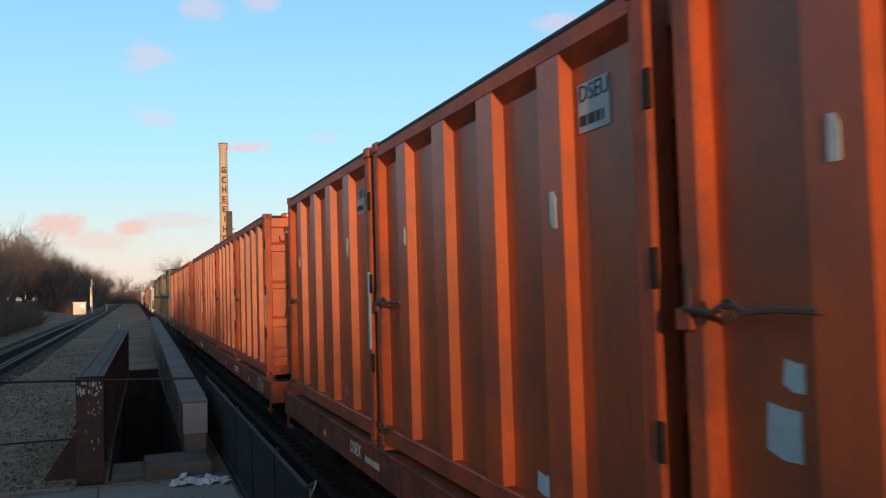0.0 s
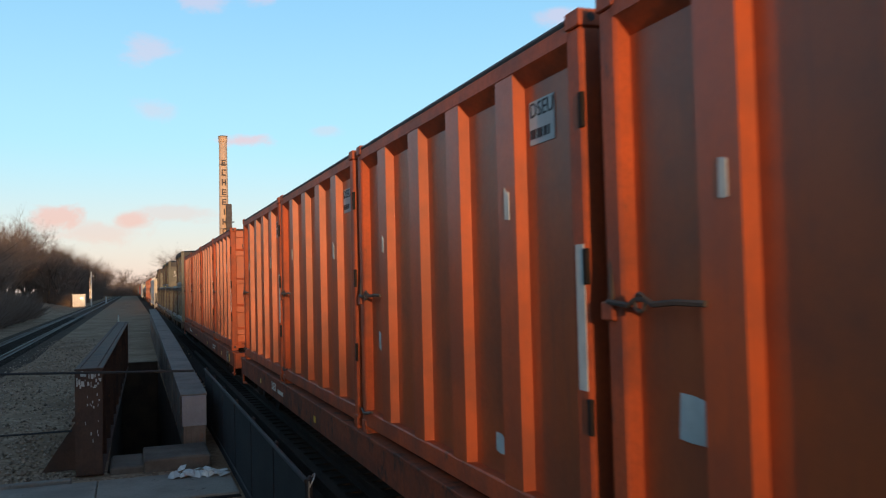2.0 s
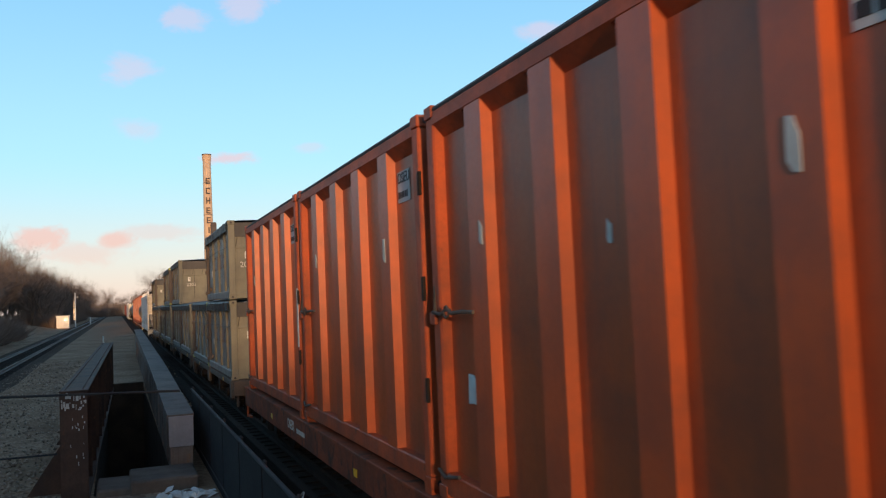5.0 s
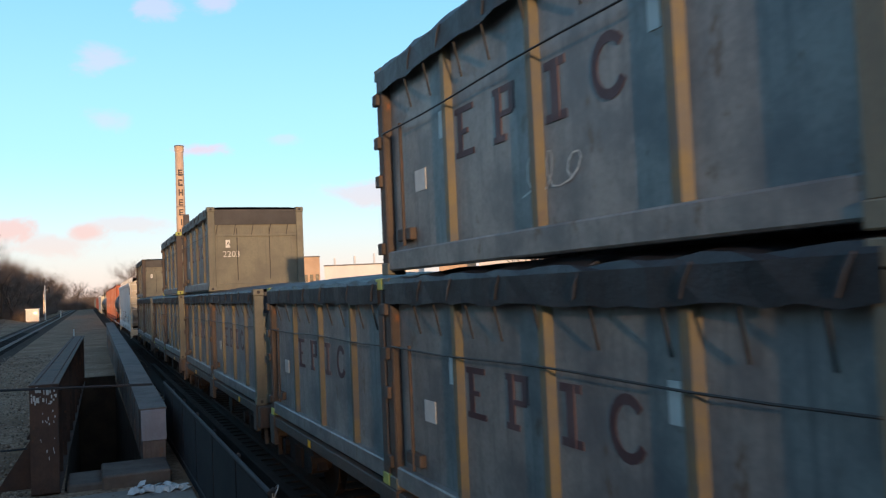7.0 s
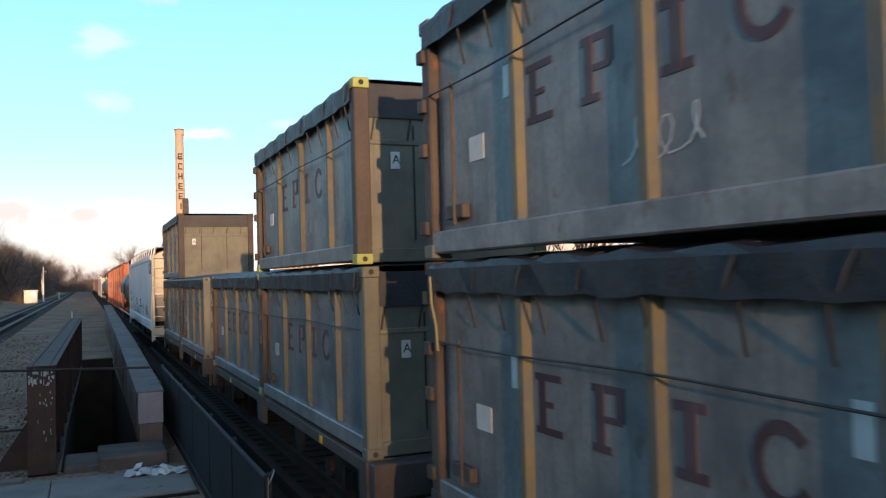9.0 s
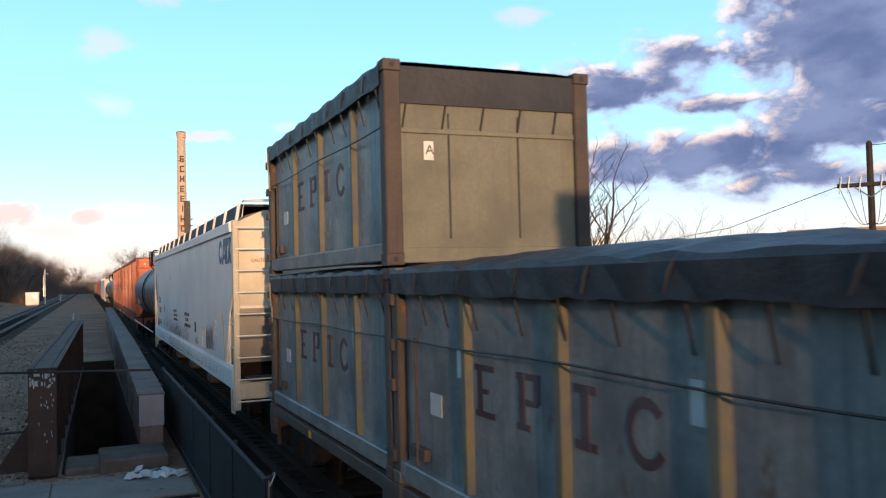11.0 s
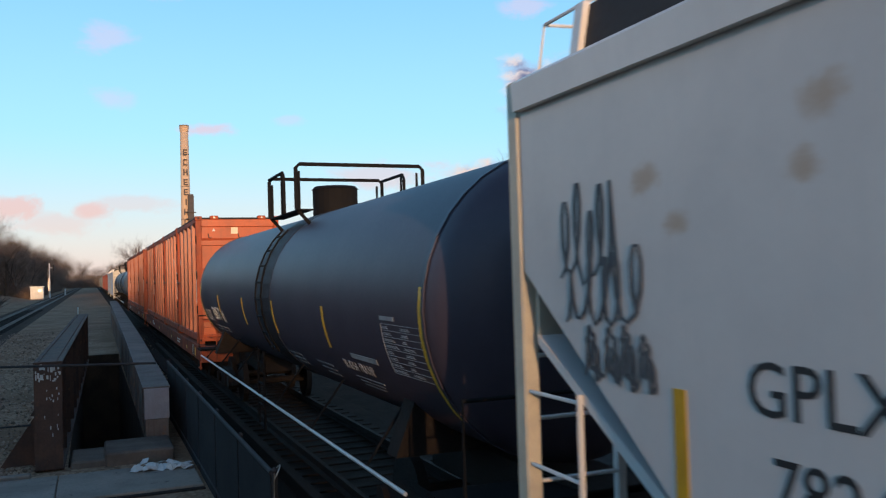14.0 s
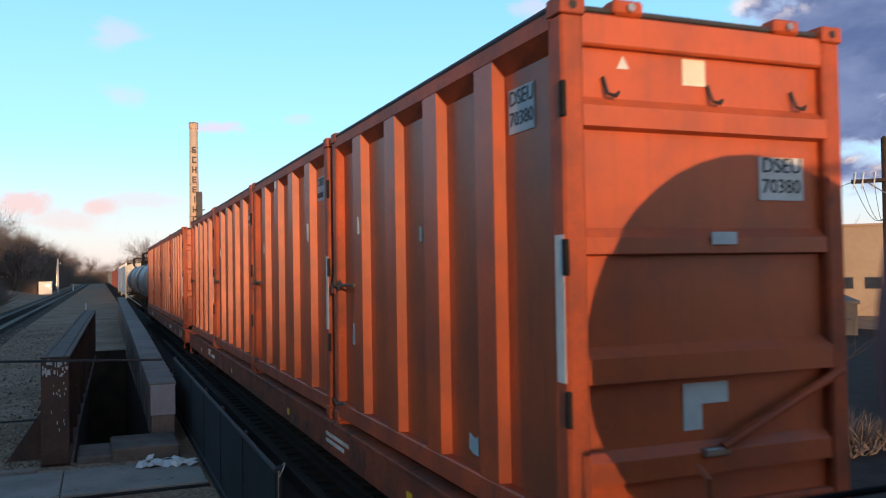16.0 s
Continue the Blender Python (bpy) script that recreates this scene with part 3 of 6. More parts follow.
# ---- far things along the line ----
def make_chimney():
    t = thing("factory_chimney", "tall buff brick factory chimney with dark upright lettering", "chimney", at=pose(26.9, 270, -3))
    h = 52.8
    part("shaft", rod(B(), (0, 0, 0), (0, 0, h - 1.6), 1.62, 1.22, 20), BRICK_TALL, t, smooth=True)
    part("crown", rod(B(), (0, 0, h - 1.6), (0, 0, h), 1.32, 1.42, 20), BRICK_TALL, t)
    part("rim", rod(B(), (0, 0, h), (0, 0, h + 0.25), 1.45, 1.45, 20), SOOT, t)
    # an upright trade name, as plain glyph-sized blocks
    kinds = ("block", "ring", "twin", "block", "block", "bar", "twin", "ring")
    for i, k in enumerate(kinds):
        z, y = h - 9.2 - 3.05 * i, -1.40 - 0.010 * i
        bm = B()
        if k == "bar":
            box(bm, -0.18, 0.18, y - 0.12, y + 0.2, z, z + 1.9)
        elif k == "twin":
            box(bm, -0.62, -0.30, y - 0.10, y + 0.35, z, z + 1.9), box(bm, 0.30, 0.62, y - 0.10, y + 0.35, z, z + 1.9), box(bm, -0.3, 0.3, y - 0.12, y + 0.2, z + 0.75, z + 1.1)
        else:
            box(bm, -0.62, -0.30, y - 0.10, y + 0.35, z, z + 1.9), box(bm, -0.3, 0.6, y - 0.12, y + 0.35, z, z + 0.35), box(bm, -0.3, 0.6, y - 0.12, y + 0.35, z + 1.55, z + 1.9)
            if k == "block":
                box(bm, -0.3, 0.5, y - 0.12, y + 0.3, z + 0.75, z + 1.1)
        part("glyph_block", bm, SOOT, t, "dark brick glyph block")
    for z in (4, 14, 24, 34, 44):
        part("iron_band", rod(B(), (0, 0, z), (0, 0, z + 0.15), 1.64 - z * 0.0078, 1.64 - z * 0.0078, 20), SOOT, t)
    s = thing("flue_stack", "dark soot-stained flue stack beside the brick chimney", "chimney", at=pose(28.2, 268, -3))
    part("shaft", box(B(), -0.85, 0.85, -0.8, 0.8, 0, 31.2, 0.1), SOOT, s)
    part("cap", box(B(), -0.75, 0.75, -0.7, 0.7, 31.2, 31.6), SOOT, s)
    for z in (24, 26):
        part("platform", box(B(), -1.5, 1.5, -1.2, 1.2, z, z + 0.15), SOOT, s)


make_chimney()


def make_line_side():
    b = thing("signal_bungalow", "white enamelled signal equipment bungalow beside the track", "equipment cabinet", at=pose(-9.9, 182, -0.3))
    part("body", box(B(), -1.15, 1.15, -1.2, 1.2, 0.2, 2.45, 0.04), WHITEBOX, b)
    part("roof", box(B(), -1.25, 1.25, -1.3, 1.3, 2.45, 2.6, 0.03), WHITEBOX, b)
    part("plinth", box(B(), -1.1, 1.1, -1.15, 1.15, 0, 0.2), CONCRETE, b)
    part("door", box(B(), -0.9, -0.1, -1.23, -1.2, 0.3, 2.2, 0.01), WHITEBOX, b)
    part("vent", box(B(), 0.2, 0.8, -1.23, -1.2, 1.6, 2.0), STEEL, b)
    p = thing("signal_mast", "slim grey signal mast beside the track", "signal mast", at=pose(-8.2, 194, -0.25))
    part("pole", rod(B(), (0, 0, 0), (0, 0, 7.2), 0.14, 0.10), HOPPER, p)
    part("arm", box(B(), -0.1, 0.9, -0.06, 0.06, 6.2, 6.35), HOPPER, p)
    part("signal_head", box(B(), 0.6, 0.95, -0.15, 0.15, 5.6, 6.9, 0.03), BLACK, p)
    part("ladder", box(B(), -0.3, -0.22, -0.04, 0.04, 0.2, 6.0), STEEL, p)
    q = thing("marker_post", "short white trackside marker post", "marker post", at=pose(-1.25, 84, -0.25))
    part("post", rod(B(), (0, 0, 0), (0, 0, 0.85), 0.06, 0.05), STICKER, q)
    part("cap", rod(B(), (0, 0, 0.85), (0, 0, 0.9), 0.07, 0.03), STICKER, q)
    q = thing("marker_post", "short white trackside marker post", "marker post", at=pose(-6.3, 230, -0.25))
    part("post", rod(B(), (0, 0, 0), (0, 0, 1.6), 0.16, 0.14), STICKER, q)


make_line_side()


# ---- trees ----
def grow(rnd, height, spread, levels, twigs, up=0.55, start=0.25, seg=4):
    """Trunk and twig meshes of a leafless tree, as vertex and face lists."""
    wood, fine = ([], []), ([], [])

    def tube(store, p, q, r0, r1, k):
        d = (q - p).normalized()
        s = d.orthogonal().normalized()
        c = d.cross(s)
        n = len(store[0])
        for pt, r in ((p, r0), (q, r1)):
            for i in range(k):
                a = 6.2832 * i / k
                store[0].append(tuple(pt + s * (r * math.cos(a)) + c * (r * math.sin(a))))
        for i in range(k):
            j = (i + 1) % k
            store[1].append((n + i, n + j, n + k + j, n + k + i))

    def limb(p, d, length, r, level):
        steps = 3 if level < levels else 2
        for i in range(steps):
            d = (d + Vector((rnd.gauss(0, 0.13), rnd.gauss(0, 0.13), rnd.gauss(0.05, 0.10)))).normalized()
            q = p + d * (length / steps)
            r1 = r * 0.80
            tube(wood if level < 2 else fine, p, q, r, r1, seg if level < 2 else 3)
            p, r = q, r1
            if level < levels:
                for _ in range(twigs if level >= 1 else 2):
                    a = rnd.uniform(0, 6.28)
                    side = (d.orthogonal().normalized() * math.cos(a) + d.cross(d.orthogonal().normalized()) * math.sin(a))
                    nd = (d * up + side * spread + Vector((0, 0, 0.18))).normalized()
                    limb(p, nd, length * rnd.uniform(0.50, 0.72), r * 0.72, level + 1)

    limb(Vector((0, 0, 0)), Vector((rnd.gauss(0, 0.05), rnd.gauss(0, 0.05), 1)), height * 0.48, height * 0.017, 0)
    top = max(v[2] for v in fine[0])
    out = []
    for name, (vs, fs), mat in (("trunk", wood, BARK), ("crown", fine, TWIG)):
        me = bpy.data.meshes.new(name)
        me.from_pydata([(x * height / top, y * height / top, z * height / top) for x, y, z in vs], [], fs)
        me.materials.append(mat)
        out.append(me)
    return out


TREES = [grow(random.Random(20 + k), h, 0.62, 4, 2) for k, h in enumerate((10.0, 9.0, 11.0, 8.0))]


def plant(kind, x, y, z, turn, size=1.0, label="leafless brown tree on the railway bank", group="bank trees"):
    t = thing("tree", label, "tree", group)
    for me, name in zip(TREES[kind], ("trunk", "crown")):
        part(name, me, None, t)
    t.matrix_world = pose(x, y, z, 0, 0, turn) @ Matrix.Diagonal((size, size, size, 1))
    return t


def brush(name, xs, ys, zs, count, size, label, seed):
    """A thicket of short tangled stems."""
    rnd = random.Random(seed)
    verts, faces = [], []
    for _ in range(count):
        x, y = rnd.uniform(*xs), rnd.uniform(*ys)
        h = rnd.uniform(*size)
        z = ground_height(x, y) + zs
        lean = Vector((rnd.gauss(0, 0.35), rnd.gauss(0, 0.35), 1)).normalized()
        p = Vector((x, y, z))
        for k in range(5):
            d = (lean + Vector((rnd.gauss(0, 0.45), rnd.gauss(0, 0.45), rnd.gauss(0, 0.2)))).normalized()
            q = p + d * h * rnd.uniform(0.6, 1.0)
            s = Vector((d.z, 0, -d.x)) * (0.02 + 0.012 * h)
            n = len(verts)
            verts += [tuple(p - s), tuple(p + s), tuple(q)]
            faces.append((n, n + 1, n + 2))
            p2 = p + (q - p) * 0.5
            for m in range(3):
                e = (d + Vector((rnd.gauss(0, 0.6), rnd.gauss(0, 0.6), 0.1))).normalized() * h * 0.4
                n = len(verts)
                s2 = Vector((0, e.z, -e.y)).normalized() * 0.02
                verts += [tuple(p2 - s2), tuple(p2 + s2), tuple(p2 + e)]
                faces.append((n, n + 1, n + 2))
    me = bpy.data.meshes.new(name)
    me.from_pydata(verts, [], faces)
    me.materials.append(TWIG)
    return tagged(new(name, me), label, "brush", kind="stuff")


def make_woods():
    rnd = random.Random(9)
    # trees behind the camera (y < 0) are unseen, added to shade the near ground
    y = -150.0
    while y < 420:
        x = -15 + rnd.gauss(0, 1.5)
        size = rnd.uniform(0.85, 1.2) * (0.95 if y < 30 else 0.92 if y < 85 else 0.98 if y < 125 else 1.25)
        if not 119 < y < 181:
            plant(rnd.randrange(4), x, y, ground_height(x, y) - 0.2, rnd.uniform(0, 360), size)
            if 40 < y < 82 or y > 181:
                plant(rnd.randrange(4), x - rnd.uniform(4, 9), y + 2, ground_height(x - 6, y) - 0.2, rnd.uniform(0, 360), size * 1.08)
        elif y > 112:
            # set back, clear of the sunlit equipment bungalow
            x = (-26 if y < 150 else -21) + rnd.gauss(0, 1.2)
            plant(rnd.randrange(4), x, y, ground_height(x, y) - 0.2, rnd.uniform(0, 360), size * 1.05)
            plant(rnd.randrange(4), x - 4, y + 1.5, ground_height(x, y) - 0.2, rnd.uniform(0, 360), size * 1.2)
        y += rnd.uniform(2.4, 3.8) if y < 240 else rnd.uniform(4, 7)
    for k in range(30):
        plant(rnd.randrange(4), 13 + 6 * rnd.random(), 232 + 7.5 * k, -3.3, rnd.uniform(0, 360), rnd.uniform(1.5, 1.95), "tall leafless tree behind the far cars", "far trees")
    for k in range(14):
        plant(rnd.randrange(4), -16 + 2.6 * k, 470 + 8 * rnd.random(), -0.4, rnd.uniform(0, 360), rnd.uniform(1.2, 1.7), "distant leafless tree closing the line", "far trees")
    brush("undergrowth", (-18, -11.2), (40, 118), -0.2, 4200, (1.6, 4.6), "dense leafless brown undergrowth on the bank", 30)
    brush("undergrowth", (-30, -23), (116, 172), -0.2, 2200, (1.6, 4.4), "dense leafless brown undergrowth on the bank", 34)
    brush("undergrowth", (-18, -11.2), (183, 340), -0.2, 6000, (1.6, 4.6), "dense leafless brown undergrowth on the bank", 31)
    brush("undergrowth", (-30, 45), (455, 500), -0.2, 5000, (4.0, 9.0), "distant leafless brown thicket closing the line", 33)
    brush("undergrowth", (19.5, 26), (21, 28), 0.0, 420, (0.5, 1.7), "dry leafless weeds in the yard below the embankment", 36)
    # out-of-view thicket, added to make the sun-blocking row denser
    brush("undergrowth", (-20, -11.5), (-140, 40), -0.2, 3000, (1.5, 3.6), "dense leafless brown undergrowth on the bank", 32)


make_woods()


def fork_tree(x, y, z, height, spread, seed, label, width=1.0, stout=0.0085):
    """A spreading leafless tree of a few long forking limbs."""
    rnd = random.Random(seed)
    wood, fine = ([], []), ([], [])

    def tube(store, p, q, r0, r1):
        d = (q - p).normalized()
        s = d.orthogonal().normalized()
        c = d.cross(s)
        n = len(store[0])
        for pt, r in ((p, r0), (q, r1)):
            store[0].extend(tuple(pt + s * (r * math.cos(a)) + c * (r * math.sin(a))) for a in (0, 2.094, 4.189))
        store[1].extend((n + i, n + (i + 1) % 3, n + 3 + (i + 1) % 3, n + 3 + i) for i in range(3))

    def limb(p, d, length, r, level):
        steps = (7, 5, 4, 3)[level - 1]
        for i in range(steps):
            d = (d + Vector((rnd.gauss(0, 0.09), rnd.gauss(0, 0.09), rnd.gauss(0.03, 0.06)))).normalized()
            q = p + d * length / steps
            tube(wood if level < 2 else fine, p, q, r, r * 0.86)
            p, r = q, r * 0.86
            if level < 4 and (i or level > 1):
                sign = 1 if (i + level) % 2 else -1
                side = Vector((sign * rnd.uniform(0.5, 1), rnd.gauss(0, 0.6), 0.15)).normalized()
                limb(p, (d + side * spread * rnd.uniform(0.8, 1.3)).normalized(), length * rnd.uniform(0.32, 0.5) * (1 - 0.35 * i / steps), r * 0.62, level + 1)

    tube(wood, Vector((0, 0, 0)), Vector((0, 0, height * 0.26)), height * 0.016, height * 0.014)
    for k in range(7):
        a = (-0.75 + 0.25 * k + rnd.gauss(0, 0.05)) * width
        limb(Vector((0, 0, height * (0.18 + 0.02 * (k % 3)))), Vector((math.sin(a), rnd.gauss(0, 0.25), math.cos(a))).normalized(), height * rnd.uniform(0.62, 0.78), height * stout, 1)
    top = max(v[2] for v in fine[0])
    t = thing("tree", label, "tree", "yard trees", at=pose(x, y, z, 0, 0, -math.degrees(math.atan2(x, y))))
    for name, (vs, fs), mat in (("trunk", wood, BARK), ("crown", fine, BARK)):
        me = bpy.data.meshes.new(name)
        me.from_pydata([(a, b, c * height / top) for a, b, c in vs], [], fs)
        me.materials.append(mat)
        part(name, me, None, t)


def polar(az, dist):
    return dist * math.sin(radians(az)), dist * math.cos(radians(az))


x, y = polar(31.7, 60)
fork_tree(x, y, -3.4, 16.6, 0.62, 7, "spreading leafless tree standing behind the train", 0.80, 0.0125)
for az, d, h, seed in ((36.3, 62, 11.0, 8), (40.6, 58, 11.2, 9), (38.4, 66, 9.5, 12), (43.7, 40, 8.0, 14), (45.0, 34, 5.4, 15)):
    x, y = polar(az, d)
    fork_tree(x, y, -3.4, h, 0.6, seed, "thin leafless sapling behind the train", 0.45)
x, y = polar(46.6, 150)
fork_tree(x, y, -3.4, 15.5, 0.8, 21, "round leafless tree behind the flat-roofed building", 1.2)


# ---- buildings beyond the yard ----
def building(az0, az1, dist, top, material, label, roof_h=0.5, windows=0, rows=1, depth=25, vents=0, wz=0.55):
    a, b = Vector((*polar(az0, dist), 0)), Vector((*polar(az1, dist), 0))
    d = b - a
    w = d.length
    base = -3.4
    t = thing("building", label, "building", "yard buildings", at=Matrix.Translation((a.x, a.y, base)) @ Matrix.Rotation(math.atan2(d.y, d.x), 4, "Z"))
    h = top - base
    part("wall", box(B(), 0, w, 0, depth, 0, h), material, t)
    part("roof", box(B(), -0.2, w + 0.2, -0.2, depth + 0.2, h, h + roof_h), ROOFING if roof_h > 0.3 else material, t)
    for r in range(rows if windows else 0):
        z = h * (wz - 0.28 * r)
        for k in range(windows):
            x0 = w * (k + 0.2) / windows
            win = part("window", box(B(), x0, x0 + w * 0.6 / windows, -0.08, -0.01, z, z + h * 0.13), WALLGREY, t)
            part("pane", box(B(), x0 + 0.1, x0 + w * 0.6 / windows - 0.1, -0.12, -0.082, z + 0.1, z + h * 0.13 - 0.1), GLASS, win)
    rnd = random.Random(int(az0 * 10))
    for k in range(vents):
        x0 = w * (0.1 + 0.8 * k / max(1, vents))
        part("vent_pipe", rod(B(), (x0, 4, h + roof_h), (x0, 4, h + roof_h + rnd.uniform(1.5, 3.6)), 0.35), HOPPER, t)
    return t


building(25.2, 34.0, 250, 13.2, WALLPALE, "long cream sunlit warehouse with roof vents", 0.25, vents=7, depth=60)
building(22.5, 25.0, 262, 12.4, BRICK_TALL, "brick works building with small windows", 0.4, 8, 2)
building(11.5, 14.5, 300, 15.5, BRICK_TALL, "low brick works building with rows of windows", 0.4, 8, 2)
building(14.8, 21.5, 290, 11.8, WALLPALE, "pale two-storey works building with a flat roof", 0.4, 14, 2, vents=4)
building(45.0, 56.0, 118, 7.8, WALLTAN, "tan flat-roofed building in evening sun", 0.25, 7, 1, wz=0.30)
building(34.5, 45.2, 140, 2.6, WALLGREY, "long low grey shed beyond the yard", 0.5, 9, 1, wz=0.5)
building(39.0, 48.0, 85, -0.6, WALLGREY, "low grey-brown boundary building with shade put into its wall colour", 0.3, 6, 1, wz=0.45)


def make_utility_pole():
    x, y = polar(49.7, 45)
    t = thing("utility_pole", "brown timber utility pole with crossarms and drooping leads", "utility pole", at=pose(x, y, -3.4, 0, 0, -49.7))
    part("pole", rod(B(), (0, 0, 0), (0, 0, 12.3), 0.19, 0.14), POLEWOOD, t)
    part("pole_cap", rod(B(), (0, 0, 12.3), (0, 0, 12.42), 0.15, 0.05), BLACK, t)
    for dy in (-0.16, 0.16):
        part("crossarm", box(B(), -1.45, 1.45, dy - 0.06, dy + 0.06, 10.25, 10.42, 0.01), POLEWOOD, t)
    for s in (-1, 1):
        part("brace", rod(B(), (s * 0.75, -0.23, 10.25), (0, -0.2, 9.7), 0.03), STEEL, t)
        for q in (1.3, 0.95, 0.45):
            part("insulator", rod(B(), (s * q, -0.16, 10.42), (s * q, -0.16, 10.72), 0.06, 0.035), HOPPER, t)
            part("cutout", rod(B(), (s * q - 0.05, -0.3, 9.95), (s * q + 0.06, -0.24, 10.75), 0.035), STICKER, t)
            pts = [(s * q + (0.12 * s - s * q) * k / 8, -0.3, 10.1 - 1.7 * math.sin(1.9 * k / 8) ** 1.0) for k in range(9)]
            part("lead", pipe(B(), pts, 0.018, 4), BLACK, t, "black drooping lead")
    arc = [(0.95 + 0.30 * math.cos(q), -0.2, 10.75 + 0.45 * math.sin(q)) for q in np.linspace(0, math.pi, 7)]
    part("lead", pipe(B(), arc, 0.02, 4), BLACK, t, "black looped lead")
    wires = [(-14.0, 6.0, 7.9), (-7, 3, 8.7), (-1.4, -0.16, 10.3)]
    part("wire", pipe(B(), wires, 0.02, 4), BLACK, t)
    part("wire", pipe(B(), [(0, 0, 12.2), (9, -4, 11.7), (20, -9, 12.0)], 0.02, 4), BLACK, t)
    part("guy_guard", rod(B(), (0.9, -1.5, 6.2), (0.35, -1.2, 0.4), 0.06), STICKER, t, "white guy-wire guard")


make_utility_pole()


def make_yard_lamp():
    x, y = polar(45.0, 70)
    t = thing("yard_lamp", "dark yard lamp pole with a drum-shaped floodlight", "street lamp", at=pose(x, y, -3.4, 0, 0, -45))
    part("pole", rod(B(), (0, 0, 0), (0, 0, 9.2), 0.12, 0.09), BLACK, t)
    part("arm", rod(B(), (0, 0, 8.6), (-0.8, 0, 8.8), 0.05), BLACK, t)
    part("lamp_head", rod(B(), (-1.2, 0, 8.7), (-0.7, 0, 8.95), 0.38, 0.22, 12), BLACK, t)
    x, y = polar(44.2, 33)
    for k in range(3):
        s = single("white_bag", B(), STICKER, "crumpled pale sheet caught among the weeds", "rubbish", "rubbish")
        bm = B()
        bmesh.ops.create_icosphere(bm, subdivisions=2, radius=0.5)
        rnd = random.Random(k)
        for v in bm.verts:
            v.co *= rnd.uniform(0.7, 1.2)
            v.co.z *= 0.6
        bm.to_mesh(s.data)
        s.matrix_world = pose(x - 0.9 + 0.75 * k, y - 0.5 * k, -3.15, 0, 0, 40 * k)
        bm.free()


make_yard_lamp()

# ---- the train: orange waste containers ----
X0 = 2.83                             # the containers' near side
CL, CW, CH = 5.98, 2.45, 3.66
RIBS, RIB_D = (1.08, 2.27, 3.45, 4.68), 0.11      # rib places and how far they stand out


def castings(t, L, W, H, material, s=0.17):
    for x in (0, W - s):
        for y in (0, L - s):
            for z in (-0.02, H - 0.09):
                bm = box(B(), x - 0.012, x + s + 0.012, y - 0.012, y + s + 0.012, z, z + 0.12, 0.008)
                c = part("corner_casting", bm, material, t)
                hole = B()
                rod(hole, (x + s / 2, y - 0.016 if y == 0 else y + s + 0.008, z + 0.06), (x + s / 2, y - 0.006 if y == 0 else y + s + 0.018, z + 0.06), 0.032, seg=8)
                part("casting_hole", hole, BLACK, c)


def corrugated(L, H, ribs, rib_w, depth, z0, z1, mirror=None):
    """A side panel whose upright ribs stand out from it; x = 0 is the rib's face."""
    pts = [(0.16, depth)]
    for p in ribs:
        pts += [(p, depth), (p + depth * 0.06, 0.006), (p + rib_w, 0.006), (p + rib_w + depth * 0.45, depth)]
    pts.append((L - 0.16, depth))
    bm = B()
    rows = []
    for z in (z0, z1):
        rows.append([bm.verts.new((x if mirror is None else mirror - x, y, z)) for y, x in pts])
    back = [[bm.verts.new((x + 0.04 if mirror is None else mirror - x - 0.04, y, z)) for y, x in pts] for z in (z0, z1)]
    for i in range(len(pts) - 1):
        bm.faces.new((rows[0][i], rows[0][i + 1], rows[1][i + 1], rows[1][i]))
        bm.faces.new((back[0][i + 1], back[0][i], back[1][i], back[1][i + 1]))
        bm.faces.new((rows[1][i], rows[1][i + 1], back[1][i + 1], back[1][i]))
    bmesh.ops.recalc_face_normals(bm, faces=bm.faces[:])
    return bm


